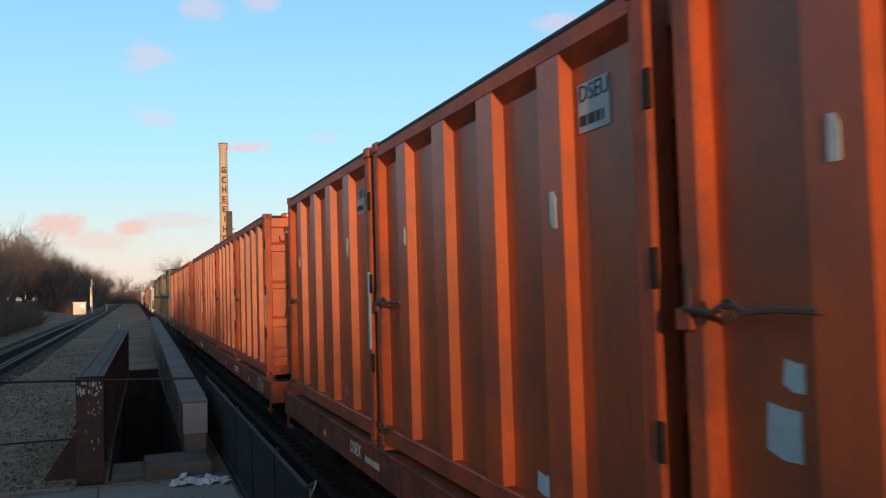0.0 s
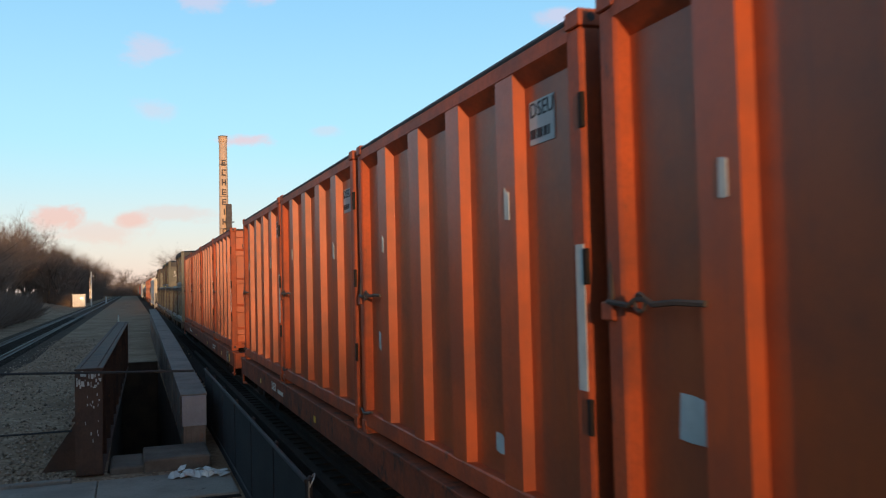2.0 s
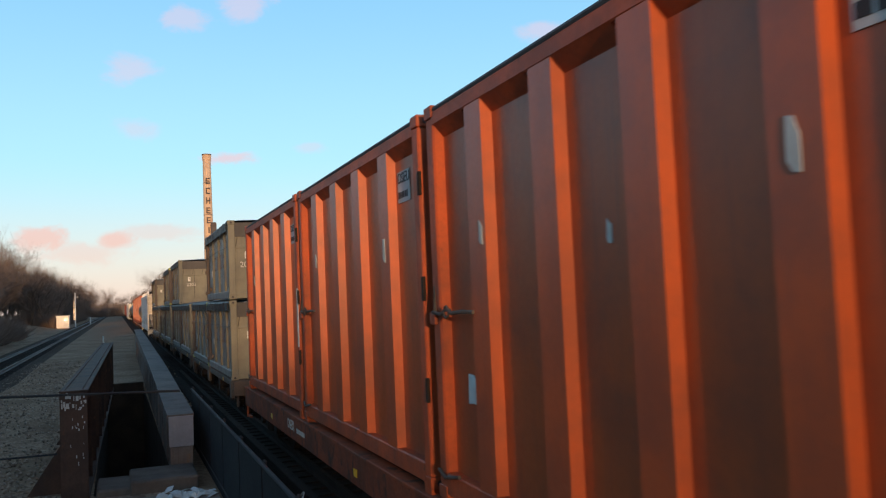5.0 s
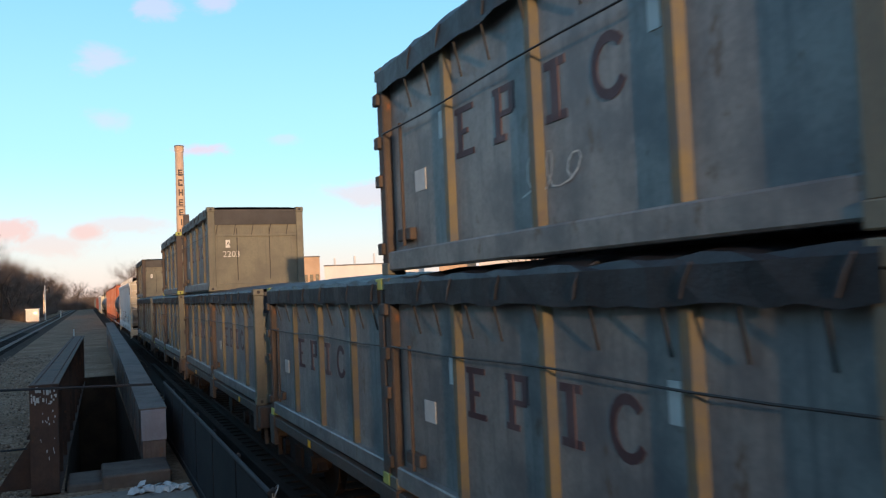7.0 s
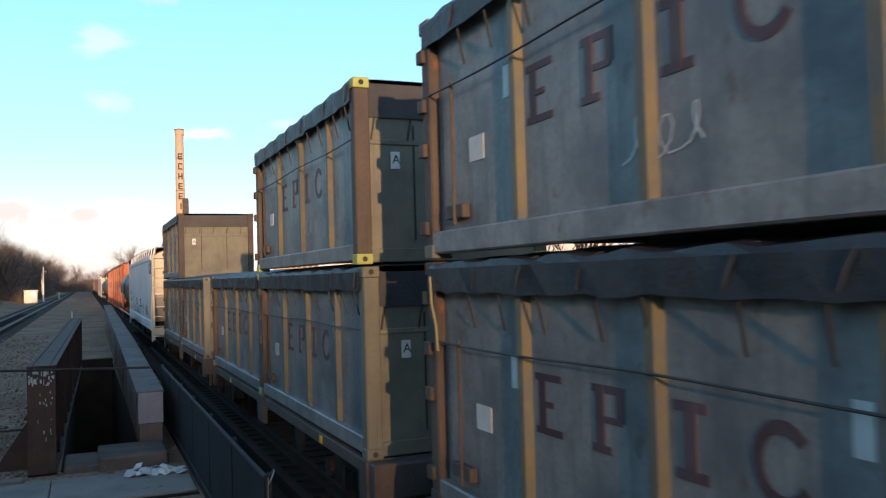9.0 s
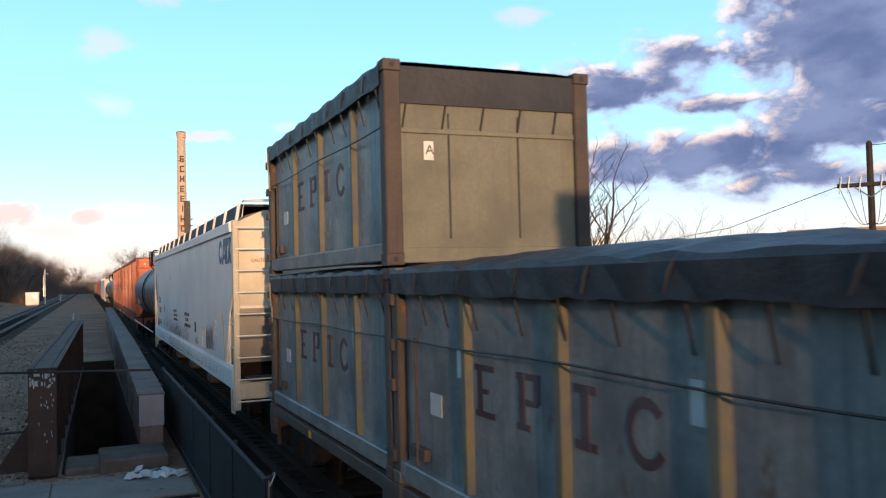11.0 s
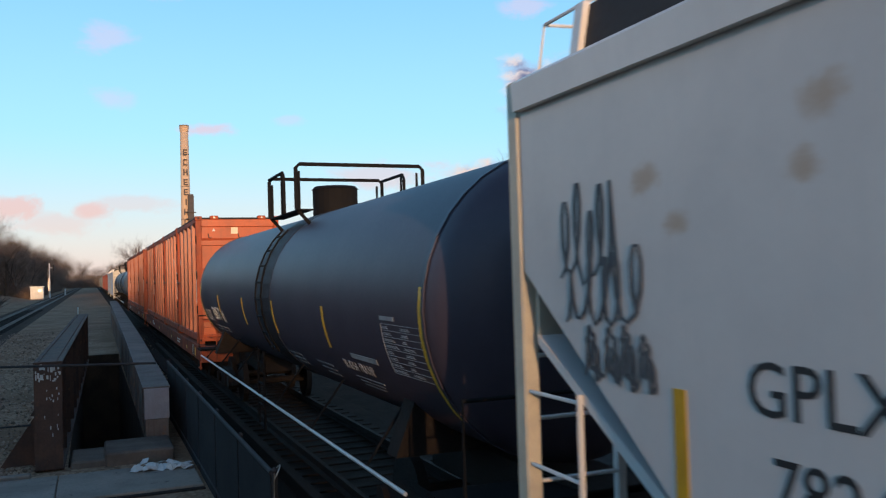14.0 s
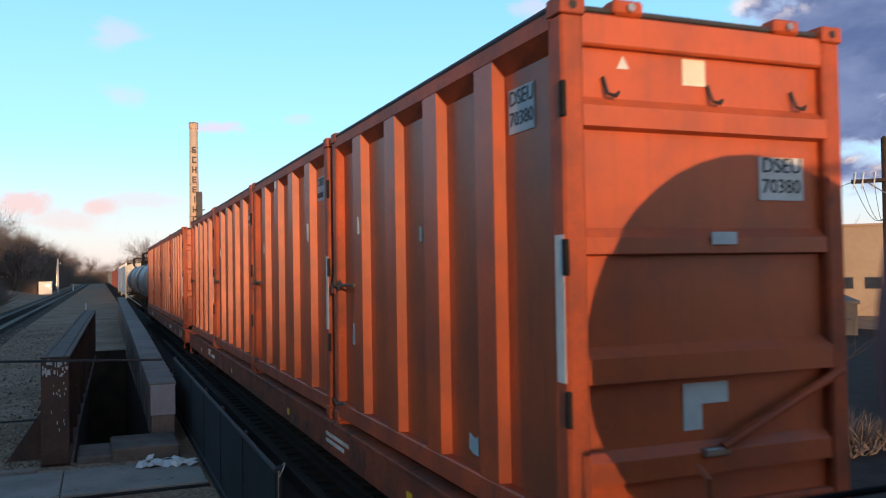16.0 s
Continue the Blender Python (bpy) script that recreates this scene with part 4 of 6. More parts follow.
def orange_container():
    t = thing("waste_container", "tall orange ribbed steel waste container riding on a flatcar", "container", "orange containers")
    L, W, H = CL, CW, CH
    ribs = list(RIBS)
    for m in (None, W):
        part("side_panel", corrugated(L, H, ribs, 0.35, RIB_D, 0.22, H - 0.16, m), ORANGE, t, "orange side panel with upright ribs")
    for x in (0.0, W - 0.13):
        part("top_rail", box(B(), x, x + 0.13, 0.14, L - 0.14, H - 0.17, H - 0.035, 0.012), ORANGE_DEEP, t)
        part("bottom_sill", box(B(), x, x + 0.14, 0.14, L - 0.14, 0.02, 0.225, 0.015), ORANGE_DEEP, t)
    for x in (0.0, W - 0.17):
        for y in (0.0, L - 0.19):
            part("corner_post", box(B(), x, x + 0.17, y, y + 0.19, 0.09, H - 0.085, 0.02), ORANGE_DEEP, t)
    # sloping web under the top rail at each rib bay
    for k, (a, b) in enumerate(zip([0.17] + [r + 0.40 for r in ribs], ribs + [L - 0.18])):
        part("gusset", prism(B(), [(0.012, H - 0.17), (RIB_D, H - 0.17), (RIB_D, H - 0.28)], "y", a + 0.02, b - 0.01), ORANGE_DEEP, t)
    part("lid", box(B(), 0.02, W - 0.02, 0.05, L - 0.05, H - 0.045, H - 0.005, 0.01), LID, t, "dark lid cover")
    part("lid_edge", rod(B(), (0.03, 0.15, H - 0.015), (0.03, L - 0.15, H - 0.015), 0.03), LID, t)
    # front end with a recessed door and four cross bands
    part("end_door", box(B(), 0.15, W - 0.15, 0.085, 0.14, 0.12, H - 0.14), ORANGE, t, "orange end door")
    for z0, z1, d in ((2.83, 3.02, 0.0), (1.97, 2.13, 0.015), (1.10, 1.32, 0.0), (0.42, 0.62, 0.02)):
        bm = prism(B(), [(0.085, z0 - 0.015), (d, z0), (d, z1 - 0.05), (0.085, z1 + 0.02)], "x", 0.155, W - 0.155)
        part("door_band", bm, ORANGE, t)
    part("end_header", box(B(), 0.16, W - 0.16, 0.02, 0.10, H - 0.28, H - 0.06, 0.015), ORANGE, t)
    part("end_sill", box(B(), 0.16, W - 0.16, 0.01, 0.12, 0.0, 0.20, 0.015), ORANGE_DEEP, t)
    part("rear_end", box(B(), 0.15, W - 0.15, L - 0.12, L - 0.06, 0.1, H - 0.1), ORANGE, t)
    for x in (0.42, 1.82):
        lug = part("lifting_lug", box(B(), x, x + 0.24, 0.0, 0.16, H - 0.06, H + 0.05, 0.02), ORANGE_DEEP, t)
        part("lug_pin", rod(B(), (x + 0.12, -0.03, H - 0.01), (x + 0.12, 0.03, H - 0.01), 0.03), STEEL, lug)
    for x in (0.36, 1.24, 2.02):
        h = pipe(B(), [(x, 0.07, 3.18), (x + 0.01, 0.03, 3.06), (x + 0.06, 0.0, 3.04), (x + 0.09, 0.02, 3.07)], 0.014)
        part("hook", h, RUBBER, t, "bent iron hook")
    for z in (0.95, 1.95, 3.0):
        part("hinge", box(B(), -0.014, 0.02, -0.022, 0.03, z - 0.12, z + 0.12, 0.006), UNDER, t)
    part("tie_rod", rod(B(), (W - 0.06, 0.0, 1.08), (1.24, 0.0, 0.60), 0.035), ORANGE_DEEP, t, "diagonal latch rod")
    part("latch", box(B(), 1.08, 1.30, -0.02, 0.05, 0.54, 0.60, 0.01), STEEL, t)
    part("reflector", box(B(), 1.03, 1.23, 0.078, 0.086, 3.17, 3.36), CREAM, t, "pale square reflector")
    part("warning_plate", prism(B(), [(0.48, 3.25), (0.58, 3.25), (0.53, 3.34)], "y", 0.079, 0.086), STICKER, t)
    part("label_plate", box(B(), 1.19, 1.41, -0.006, 0.004, 2.03, 2.12), STICKER, t)
    part("paper_label", box(B(), 0.97, 1.13, 0.077, 0.086, 0.72, 1.03), STICKER, t)
    part("paper_label", box(B(), 0.97, 1.36, 0.075, 0.086, 0.90, 1.05), STICKER, t)
    # chain and turnbuckle at the rear edge of the side
    y = L - 0.05
    part("chain", pipe(B(), [(-0.02, y, 1.72), (-0.035, y - 0.25, 1.70), (-0.03, y - 0.33, 1.74), (-0.03, y - 0.43, 1.74), (-0.03, y - 0.50, 1.71), (-0.02, y - 0.70, 1.725), (-0.005, y - 0.95, 1.72)], 0.019), RUSTY, t, "rusty chain and turnbuckle")
    part("chain", pipe(B(), [(-0.01, y - 0.03, 1.72), (0.02, y + 0.0, 2.0), (0.03, y - 0.02, 2.4)], 0.02), RUSTY, t)
    part("chain_ring", pipe(B(), [(-0.035, y - 0.38 + 0.055 * math.cos(q * 0.7854), 1.72 + 0.055 * math.sin(q * 0.7854)) for q in range(9)], 0.013, 5), RUSTY, t)
    part("chain_lug", box(B(), -0.03, 0.03, y - 0.06, y + 0.08, 1.60, 1.72, 0.01), ORANGE_DEEP, t)
    part("chain", pipe(B(), [(-0.02, y, 0.24), (-0.04, y - 0.2, 0.2), (-0.02, y - 0.5, 0.25)], 0.018), RUSTY, t)
    castings(t, L, W, H, ORANGE_DEEP)
    return t


def sign(t, number, x=RIB_D - 0.006):
    """The white code plate near the front of a side."""
    part("code_plate", box(B(), x - 0.004, x + 0.004, 0.58, 0.99, 2.91, 3.25), PLATE, t, "faded white code plate")
    lettering("DSEU", 0.165, INK, t, (x - 0.005, 0.975, 3.09), "code_letters")
    if number:
        lettering(number, 0.155, INK, t, (x - 0.005, 0.975, 2.935), "code_digits")
    else:
        bars(t, INK, 0.97, 0.64, 2.93, 3.06, 1, x - 0.005, "digit_bar")


def end_sign(t, number):
    part("code_plate", box(B(), 1.70, 2.12, 0.073, 0.083, 2.36, 2.68), STICKER, t, "white code plate")
    lettering("DSEU", 0.160, INK, t, (1.72, 0.071, 2.535), "code_letters", face="end")
    lettering(number, 0.150, INK, t, (1.72, 0.071, 2.385), "code_digits", face="end")


def side_details(t, seed, bar=True):
    """Stickers and scrapes that differ from container to container."""
    rnd = random.Random(seed)
    bay = RIB_D - 0.005
    for y, z, w, h, x, share in ((5.20, 0.95, 0.24, 0.27, bay, 0.9), (5.25, 1.27, 0.14, 0.16, bay, 0.3), (4.78, 2.30, 0.07, 0.21, 0.002, 0.8), (1.22, 2.28, 0.09, 0.27, 0.002, 0.75),
                                 (1.66, 0.34, 0.20, 0.17, bay, 0.6), (3.58, 3.36, 0.12, 0.14, 0.002, 0.35), (2.9, 2.1, 0.06, 0.16, bay, 0.25)):
        if rnd.random() < share:
            y, z = y + rnd.uniform(-0.05, 0.05), z + rnd.uniform(-0.08, 0.08)
            torn = [(y, z), (y + w * 0.55, z + h * rnd.uniform(-0.02, 0.06)), (y + w, z + h * rnd.uniform(0.0, 0.3)), (y + w * rnd.uniform(0.85, 1.0), z + h), (y + w * 0.4, z + h * rnd.uniform(0.8, 1.0)), (y, z + h * rnd.uniform(0.6, 1.0))]
            part("sticker", prism(B(), torn, "x", x - 0.004, x + 0.002), STICKER, t, "torn white sticker")
    if bar:
        part("reflector_strip", box(B(), -0.006, 0.0, 0.02, 0.13, 1.12, 2.10), STICKER, t, "long pale reflective strip")


# places along the train (m): front of each orange car's first container
PITCH = 6.226
ORANGE_CARS = {"a": 16.45 - 4 * PITCH + 0.18, "b": 19.57, "c": 47.41, "d": 172.05, "e": 199.95}
NUMBERS = {("b", 0): "71084", ("b", 3): "70753", ("c", 0): "71126", ("d", 0): "70380"}
DECK = 1.10
proto = orange_container()
made = 0
for car, front in ORANGE_CARS.items():
    for k in range(4):
        u = front + k * PITCH
        c = proto if not made else copy_thing(proto, Matrix())
        made += 1
        ROLLING.append((c, X0, u, DECK))
EXTRA = []
idx = 0
for car, front in ORANGE_CARS.items():
    for k in range(4):
        EXTRA.append((ROLLING[idx][0], NUMBERS.get((car, k), ""), idx, car, k))
        idx += 1
for c, number, i, car, k in EXTRA:
    sign(c, number)
    if k == 0:
        end_sign(c, number or "7" + "10" + "26")
    side_details(c, i, i % 4 != 2)


def wheelset(parent_car, y):
    w = part("wheel_set", rod(B(), (XC - X0 - 0.9, y, 0.46), (XC - X0 + 0.9, y, 0.46), 0.08), UNDER, parent_car)
    for x in (XC - X0 - 0.75, XC - X0 + 0.75):
        part("wheel", rod(B(), (x - 0.06, y, 0.46), (x + 0.06, y, 0.46), 0.46, seg=24), UNDER, w)
    part("bearing", rod(B(), (XC - X0 - 1.12, y, 0.46), (XC - X0 - 0.88, y, 0.46), 0.13, seg=10), UNDER, w)


def truck(car, y):
    f = XC - X0 - 1.05
    part("side_frame", prism(B(), [(y - 1.15, 0.42), (y - 0.8, 0.62), (y - 0.45, 0.72), (y + 0.45, 0.72), (y + 0.8, 0.62), (y + 1.15, 0.42), (y + 0.9, 0.36), (y + 0.4, 0.24), (y - 0.4, 0.24), (y - 0.9, 0.36)], "x", f, f + 0.14), UNDER, car)
    for k in range(3):
        part("spring", rod(B(), (f + 0.0, y - 0.16 + 0.16 * k, 0.30), (f + 0.0, y - 0.16 + 0.16 * k, 0.60), 0.06), UNDER, car)
    for d in (-0.88, 0.88):
        wheelset(car, y + d)


def coupler(car, y, s):
    part("coupler", box(B(), XC - X0 - 0.12, XC - X0 + 0.12, min(y, y + s * 1.35), max(y, y + s * 1.35), 0.72, 0.98, 0.03), UNDER, car)
    part("brake_hose", pipe(B(), [(XC - X0 + 0.3, y, 0.8), (XC - X0 + 0.25, y + s * 0.6, 0.45), (XC - X0 + 0.2, y + s * 1.2, 0.6)], 0.03), BLACK, car)


def orange_flatcar():
    c = thing("flatcar", "rust-orange intermodal flatcar carrying four containers", "flatcar", "flatcars")
    n = 4 * PITCH - 0.2
    W = CW
    for x in (-0.02, W - 0.12):
        part("side_sill", box(B(), x, x + 0.14, -0.55, n + 0.55, 0.58, 0.98, 0.015), SILL, c, "grimy orange side sill, darkened for shade, with stencilled marks")
        part("sill_flange", box(B(), x - 0.03, x + 0.17, -0.55, n + 0.55, 0.985, 1.03, 0.008), SILL, c)
    part("deck", box(B(), 0.12, W - 0.14, -0.5, n + 0.5, 0.93, 1.0), UNDER, c)
    part("centre_sill", box(B(), XC - X0 - 0.35, XC - X0 + 0.35, -0.8, n + 0.8, 0.45, 0.92), UNDER, c)
    for k in range(4):
        for y in (k * PITCH + 0.02, k * PITCH + CL - 0.2):
            part("pedestal", box(B(), 0.0, 0.2, y, y + 0.18, 1.03, 1.08), ORANGE_DEEP, c)
    for s, y in ((-1, -0.55), (1, n + 0.55)):
        part("end_sill", box(B(), 0.0, W, min(y, y + s * 0.2), max(y, y + s * 0.2), 0.55, 1.0, 0.02), ORANGE_DEEP, c)
        coupler(c, y, s)
        part("grab_iron", pipe(B(), [(0.42, y + s * 0.22, 0.6), (0.42, y + s * 0.30, 0.7), (0.42, y + s * 0.30, 1.75), (0.42, y + s * 0.2, 1.8)], 0.02), ORANGE_DEEP, c)
        part("grab_iron", pipe(B(), [(0.2, y + s * 0.22, 1.3), (0.2, y + s * 0.30, 1.3), (0.62, y + s * 0.30, 1.3)], 0.018), ORANGE_DEEP, c)
        for z in (0.35, 0.62):
            part("step", box(B(), -0.01, 0.06, y - s * 0.55, y - s * 0.1, z, z + 0.03), ORANGE_DEEP, c)
        part("step_hanger", box(B(), -0.01, 0.03, y - s * 0.13, y - s * 0.08, 0.32, 0.7), ORANGE_DEEP, c)
    for y in (3.0, 8.8, 15.2, 21.5):
        part("reflector", box(B(), -0.026, -0.02, y, y + 0.16, 0.70, 0.80), YELLOW, c, "yellow side reflector")
    part("stencil_plate", box(B(), -0.026, -0.02, 0.94, 1.36, 0.66, 0.95), PALE, c)
    part("stencil_plate", box(B(), -0.028, -0.024, 0.96, 1.34, 0.68, 0.93), INK, c)
    bars(c, PALE, 1.32, 1.18, 0.70, 0.92, 4, -0.029, seed=3)
    bars(c, PALE, 6.4, 5.2, 0.70, 0.88, 2, -0.021, seed=4)
    part("reflector_strip", box(B(), -0.026, -0.02, 0.50, 0.68, 0.66, 0.90), YELLOW, c, "faded yellow patch")
    lettering("DSEX", 0.24, PALE, c, (-0.021, 19.9, 0.70), "code_letters")
    bars(c, PALE, 19.1, 18.4, 0.72, 0.86, 1, -0.021, seed=8, name="digit_bar")
    for y in (1.9, n - 1.9):
        truck(c, y)
    return c


flat = orange_flatcar()
for k, front in enumerate(ORANGE_CARS.values()):
    c = flat if not k else copy_thing(flat, Matrix())
    ROLLING.append((c, X0, front, 0.0))


# ---- the train: low slate containers under black tarps ----
EL, EW, EH = 6.096, 2.45, 2.09


def glyph_blocks(t, x, y0, z, h, material, slim=False):
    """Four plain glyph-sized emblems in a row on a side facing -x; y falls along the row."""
    lap = itertools.count()

    def b(bm, ya, yb, za, zb):
        box(bm, x - 0.003 - 0.0012 * (next(lap) % 5), x + 0.002, min(ya, yb), max(ya, yb), za, zb)
    w, s = h * 0.84, h * 0.20
    y = y0
    bm = B()
    b(bm, y - s * 0.5, y - s * 1.6, z, z + h), b(bm, y, y - w, z, z + s * 0.6), b(bm, y, y - w, z + h - s * 0.6, z + h), b(bm, y - s, y - w * 0.7, z + h * 0.45, z + h * 0.55)
    part("glyph_block", bm, material, t, "faded maroon glyph block")
    y -= h * 1.72
    bm = B()
    b(bm, y - s * 0.5, y - s * 1.6, z, z + h), b(bm, y, y - w * 0.9, z + h - s * 0.6, z + h), b(bm, y - w * 0.75, y - w, z + h * 0.5, z + h), b(bm, y - s, y - w * 0.9, z + h * 0.45, z + h * 0.55), b(bm, y, y - s * 2.4, z, z + s * 0.6)
    part("glyph_block", bm, material, t, "faded maroon glyph block")
    y -= h * 1.92
    bm = B()
    b(bm, y - s, y - s * 2.2, z, z + h), b(bm, y, y - s * 3.2, z, z + s * 0.7), b(bm, y, y - s * 3.2, z + h - s * 0.7, z + h)
    part("glyph_block", bm, material, t, "faded maroon glyph block")
    y -= h * 1.38
    bm = B()
    arc_band(bm, y - w * 0.55, z + h / 2, w * 0.55, h / 2, 0.68, 0.7, 5.7, 16, x - 0.004, x + 0.002)
    part("glyph_block", bm, material, t, "faded maroon ring-shaped emblem")


def slate_container(variant=0):
    rnd = random.Random(40 + variant)
    t = thing("waste_container", "low weathered slate-grey waste container under a black tarp", "container", "slate containers")
    L, W, H = EL, EW, EH
    ribs = [1.30, 2.83, 4.36]
    for x, m in ((0.09, 1), (W - 0.09, -1)):
        part("side_panel", box(B(), min(x, x + 0.04 * m), max(x, x + 0.04 * m), 0.14, L - 0.14, 0.2, H - 0.06), SLATE, t, "streaked slate-grey side panel")
        for r in ribs:
            bm = prism(B(), [(x, r - 0.02), (x - 0.055 * m, r + 0.02), (x - 0.055 * m, r + 0.10), (x, r + 0.14)], "z", 0.2, H - 0.1)
            part("rib", bm, OCHRE, t, "faded yellow rib")
        part("bottom_sill", box(B(), min(x - 0.085 * m, x + 0.06 * m), max(x - 0.085 * m, x + 0.06 * m), 0.12, L - 0.12, 0.02, 0.215, 0.015), SLATE, t)
        part("top_rail", box(B(), min(x - 0.07 * m, x + 0.06 * m), max(x - 0.07 * m, x + 0.06 * m), 0.12, L - 0.12, H - 0.14, H - 0.04, 0.01), SLATE, t)
    for x in (0.0, W - 0.18):
        part("corner_post", box(B(), x, x + 0.18, 0, 0.18, 0.09, H - 0.085, 0.015), OLIVE if variant % 2 == 0 else RUSTY, t, "worn front corner post")
        part("corner_post", box(B(), x, x + 0.18, L - 0.18, L, 0.09, H - 0.085, 0.015), RUSTY, t, "rusted rear corner post")
    # front end: flat plate with welded seams
    part("end_plate", box(B(), 0.16, W - 0.16, 0.05, 0.10, 0.12, H - 0.05), OLIVE, t, "olive end plate with seams")
    for x in (0.72, 1.55):
        part("end_seam", box(B(), x, x + 0.02, 0.042, 0.052, 0.25, H - 0.5), RUBBER, t)
    part("end_bar", box(B(), 0.16, W - 0.16, 0.03, 0.06, 1.36, 1.42, 0.008), OLIVE, t)
    part("end_sill", box(B(), 0.16, W - 0.16, 0.02, 0.10, 0.0, 0.16, 0.01), OLIVE, t)
    part("rear_end", box(B(), 0.16, W - 0.16, L - 0.12, L - 0.06, 0.1, H - 0.05), SLATE, t)
    for z in (0.25, 0.95, 1.35, 1.8):
        part("hinge", box(B(), -0.04, 0.02, L - 0.10, L + 0.03, z - 0.06, z + 0.06, 0.008), RUSTY, t)
    part("latch_bar", rod(B(), (0.02, L - 0.62, 0.25), (0.02, L - 0.62, 1.45), 0.018), RUSTY, t)
    part("latch_box", box(B(), 0.02, 0.09, L - 0.78, L - 0.42, 0.30, 0.42, 0.01), RUSTY, t)
    # tarp: humped sheet with a ragged skirt
    bm = B()
    ny, hump = 28, rnd.uniform(0.06, 0.16)
    cols = []
    for i in range(ny + 1):
        y = 0.10 + (L - 0.2) * i / ny
        k = math.sin(math.pi * i / ny) ** 0.5
        wave = 0.015 * math.sin(i * 1.7 + variant) + rnd.uniform(-0.008, 0.008)
        prof = [(-0.022 + 0.008 * math.sin(i * 2.4), H - 0.22 - 0.035 * rnd.random()), (-0.028 + 0.6 * wave, H - 0.03), (0.0, H + 0.015 + wave), (0.35, H + 0.03 + 0.5 * hump * k + wave), (W / 2, H + 0.03 + hump * k + wave),
                (W - 0.35, H + 0.03 + 0.5 * hump * k), (W - 0.03, H + 0.01), (W + 0.028, H - 0.03), (W + 0.02, H - 0.24)]
        cols.append([bm.verts.new((x, y, z)) for x, z in prof])
    for a, b in zip(cols, cols[1:]):
        for j in range(8):
            bm.faces.new((a[j], a[j + 1], b[j + 1], b[j]))
    bmesh.ops.recalc_face_normals(bm, faces=bm.faces[:])
    tarp = part("tarp", bm, TARP, t, "black tarp with creases and a ragged hem")
    for k in range(6):
        y = 0.5 + 0.95 * k + rnd.uniform(-0.2, 0.2)
        part("crease", pipe(B(), [(-0.026, y, H - 0.20), (-0.036, y - 0.05, H - 0.10), (-0.03, y - 0.09, H - 0.03), (0.1, y - 0.12, H + 0.025)], 0.011, 4), TARP_FOLD, tarp)
    flap = B()
    box(flap, 0.17, W - 0.17, 0.02, 0.045, H - 0.42, H - 0.03)
    part("end_flap", flap, TARP, tarp, "tarp flap over the end")
    for k in range(5):
        x = 0.25 + 0.45 * k
        part("strap", pipe(B(), [(x, 0.03, H - 0.42), (x - 0.05, 0.028, H - 0.68)], 0.012, 4), RUBBER, tarp)
    for k in range(9):
        y = 0.35 + 0.62 * k + rnd.uniform(-0.1, 0.1)
        part("strap", pipe(B(), [(-0.005, y, H - 0.24), (0.07, y + 0.03, H - 0.52)], 0.010, 4), RUBBER, tarp, "short rubber tie")
    rope = [(0.0, 0.16 + (L - 0.3) * k / 10, 1.42 - 0.012 * math.sin(k)) for k in range(11)]
    part("rope", pipe(B(), rope, 0.009, 5), RUBBER, t, "taut tie-down cable")
    glyph_blocks(t, 0.088, 4.29, 0.91 if variant < 2 else 0.88, 0.42, MAROON)
    for y, z, w, h in ((5.02, 0.75, 0.27, 0.20), (4.56, 1.15, 0.09, 0.24), (1.48, 1.20, 0.11, 0.24)):
        part("sticker", box(B(), 0.083, 0.09, y, y + w, z, z + h), STICKER, t, "white paper sticker")
    part("end_label", box(B(), 0.44, 0.55, 0.036, 0.05, 1.08, 1.28), STICKER, t)
    lettering("A", 0.15, INK, t, (0.455, 0.034, 1.11), "label_letter", face="end")
    if variant == 3:
        part("loose_strap", pipe(B(), [(-0.035, L - 0.16, H - 0.10), (-0.045, L - 0.21, H - 0.34), (-0.03, L - 0.26, H - 0.52), (-0.035, L - 0.30, H - 0.74)], 0.012, 5), STRAP, t, "loose yellowish webbing strap")
    castings(t, L, W, H, LIME if variant == 1 else (OLIVE if variant % 2 == 0 else RUSTY))
    return t


protos = [slate_container(v) for v in range(4)]
used = [False] * 4


def put_slate(v, u, z):
    c = protos[v] if not used[v] else copy_thing(protos[v], Matrix())
    used[v] = True
    ROLLING.append((c, X0, u, z))
    return c


SLATE_CARS = (75.35, 88.95, 103.1, 117.1)
LOW = 0.97
for i, front in enumerate(SLATE_CARS):
    put_slate((2 * i) % 4, front, LOW)
    put_slate((2 * i + 1) % 4, front + 6.16, LOW)
upper = [put_slate(0, 75.35, LOW + EH + 0.08), put_slate(2, 95.11, LOW + EH + 0.08), put_slate(1, 103.3, LOW + EH + 0.08), put_slate(3, 123.26, LOW + EH + 0.08)]
lettering("2203", 0.22, PALE, upper[1], (0.36, 0.046, 0.80), "stencilled_number", face="end", label="white stencilled number 2203")
lettering("2009", 0.22, PALE, upper[0], (0.30, 0.046, 0.80), "stencilled_number", face="end")


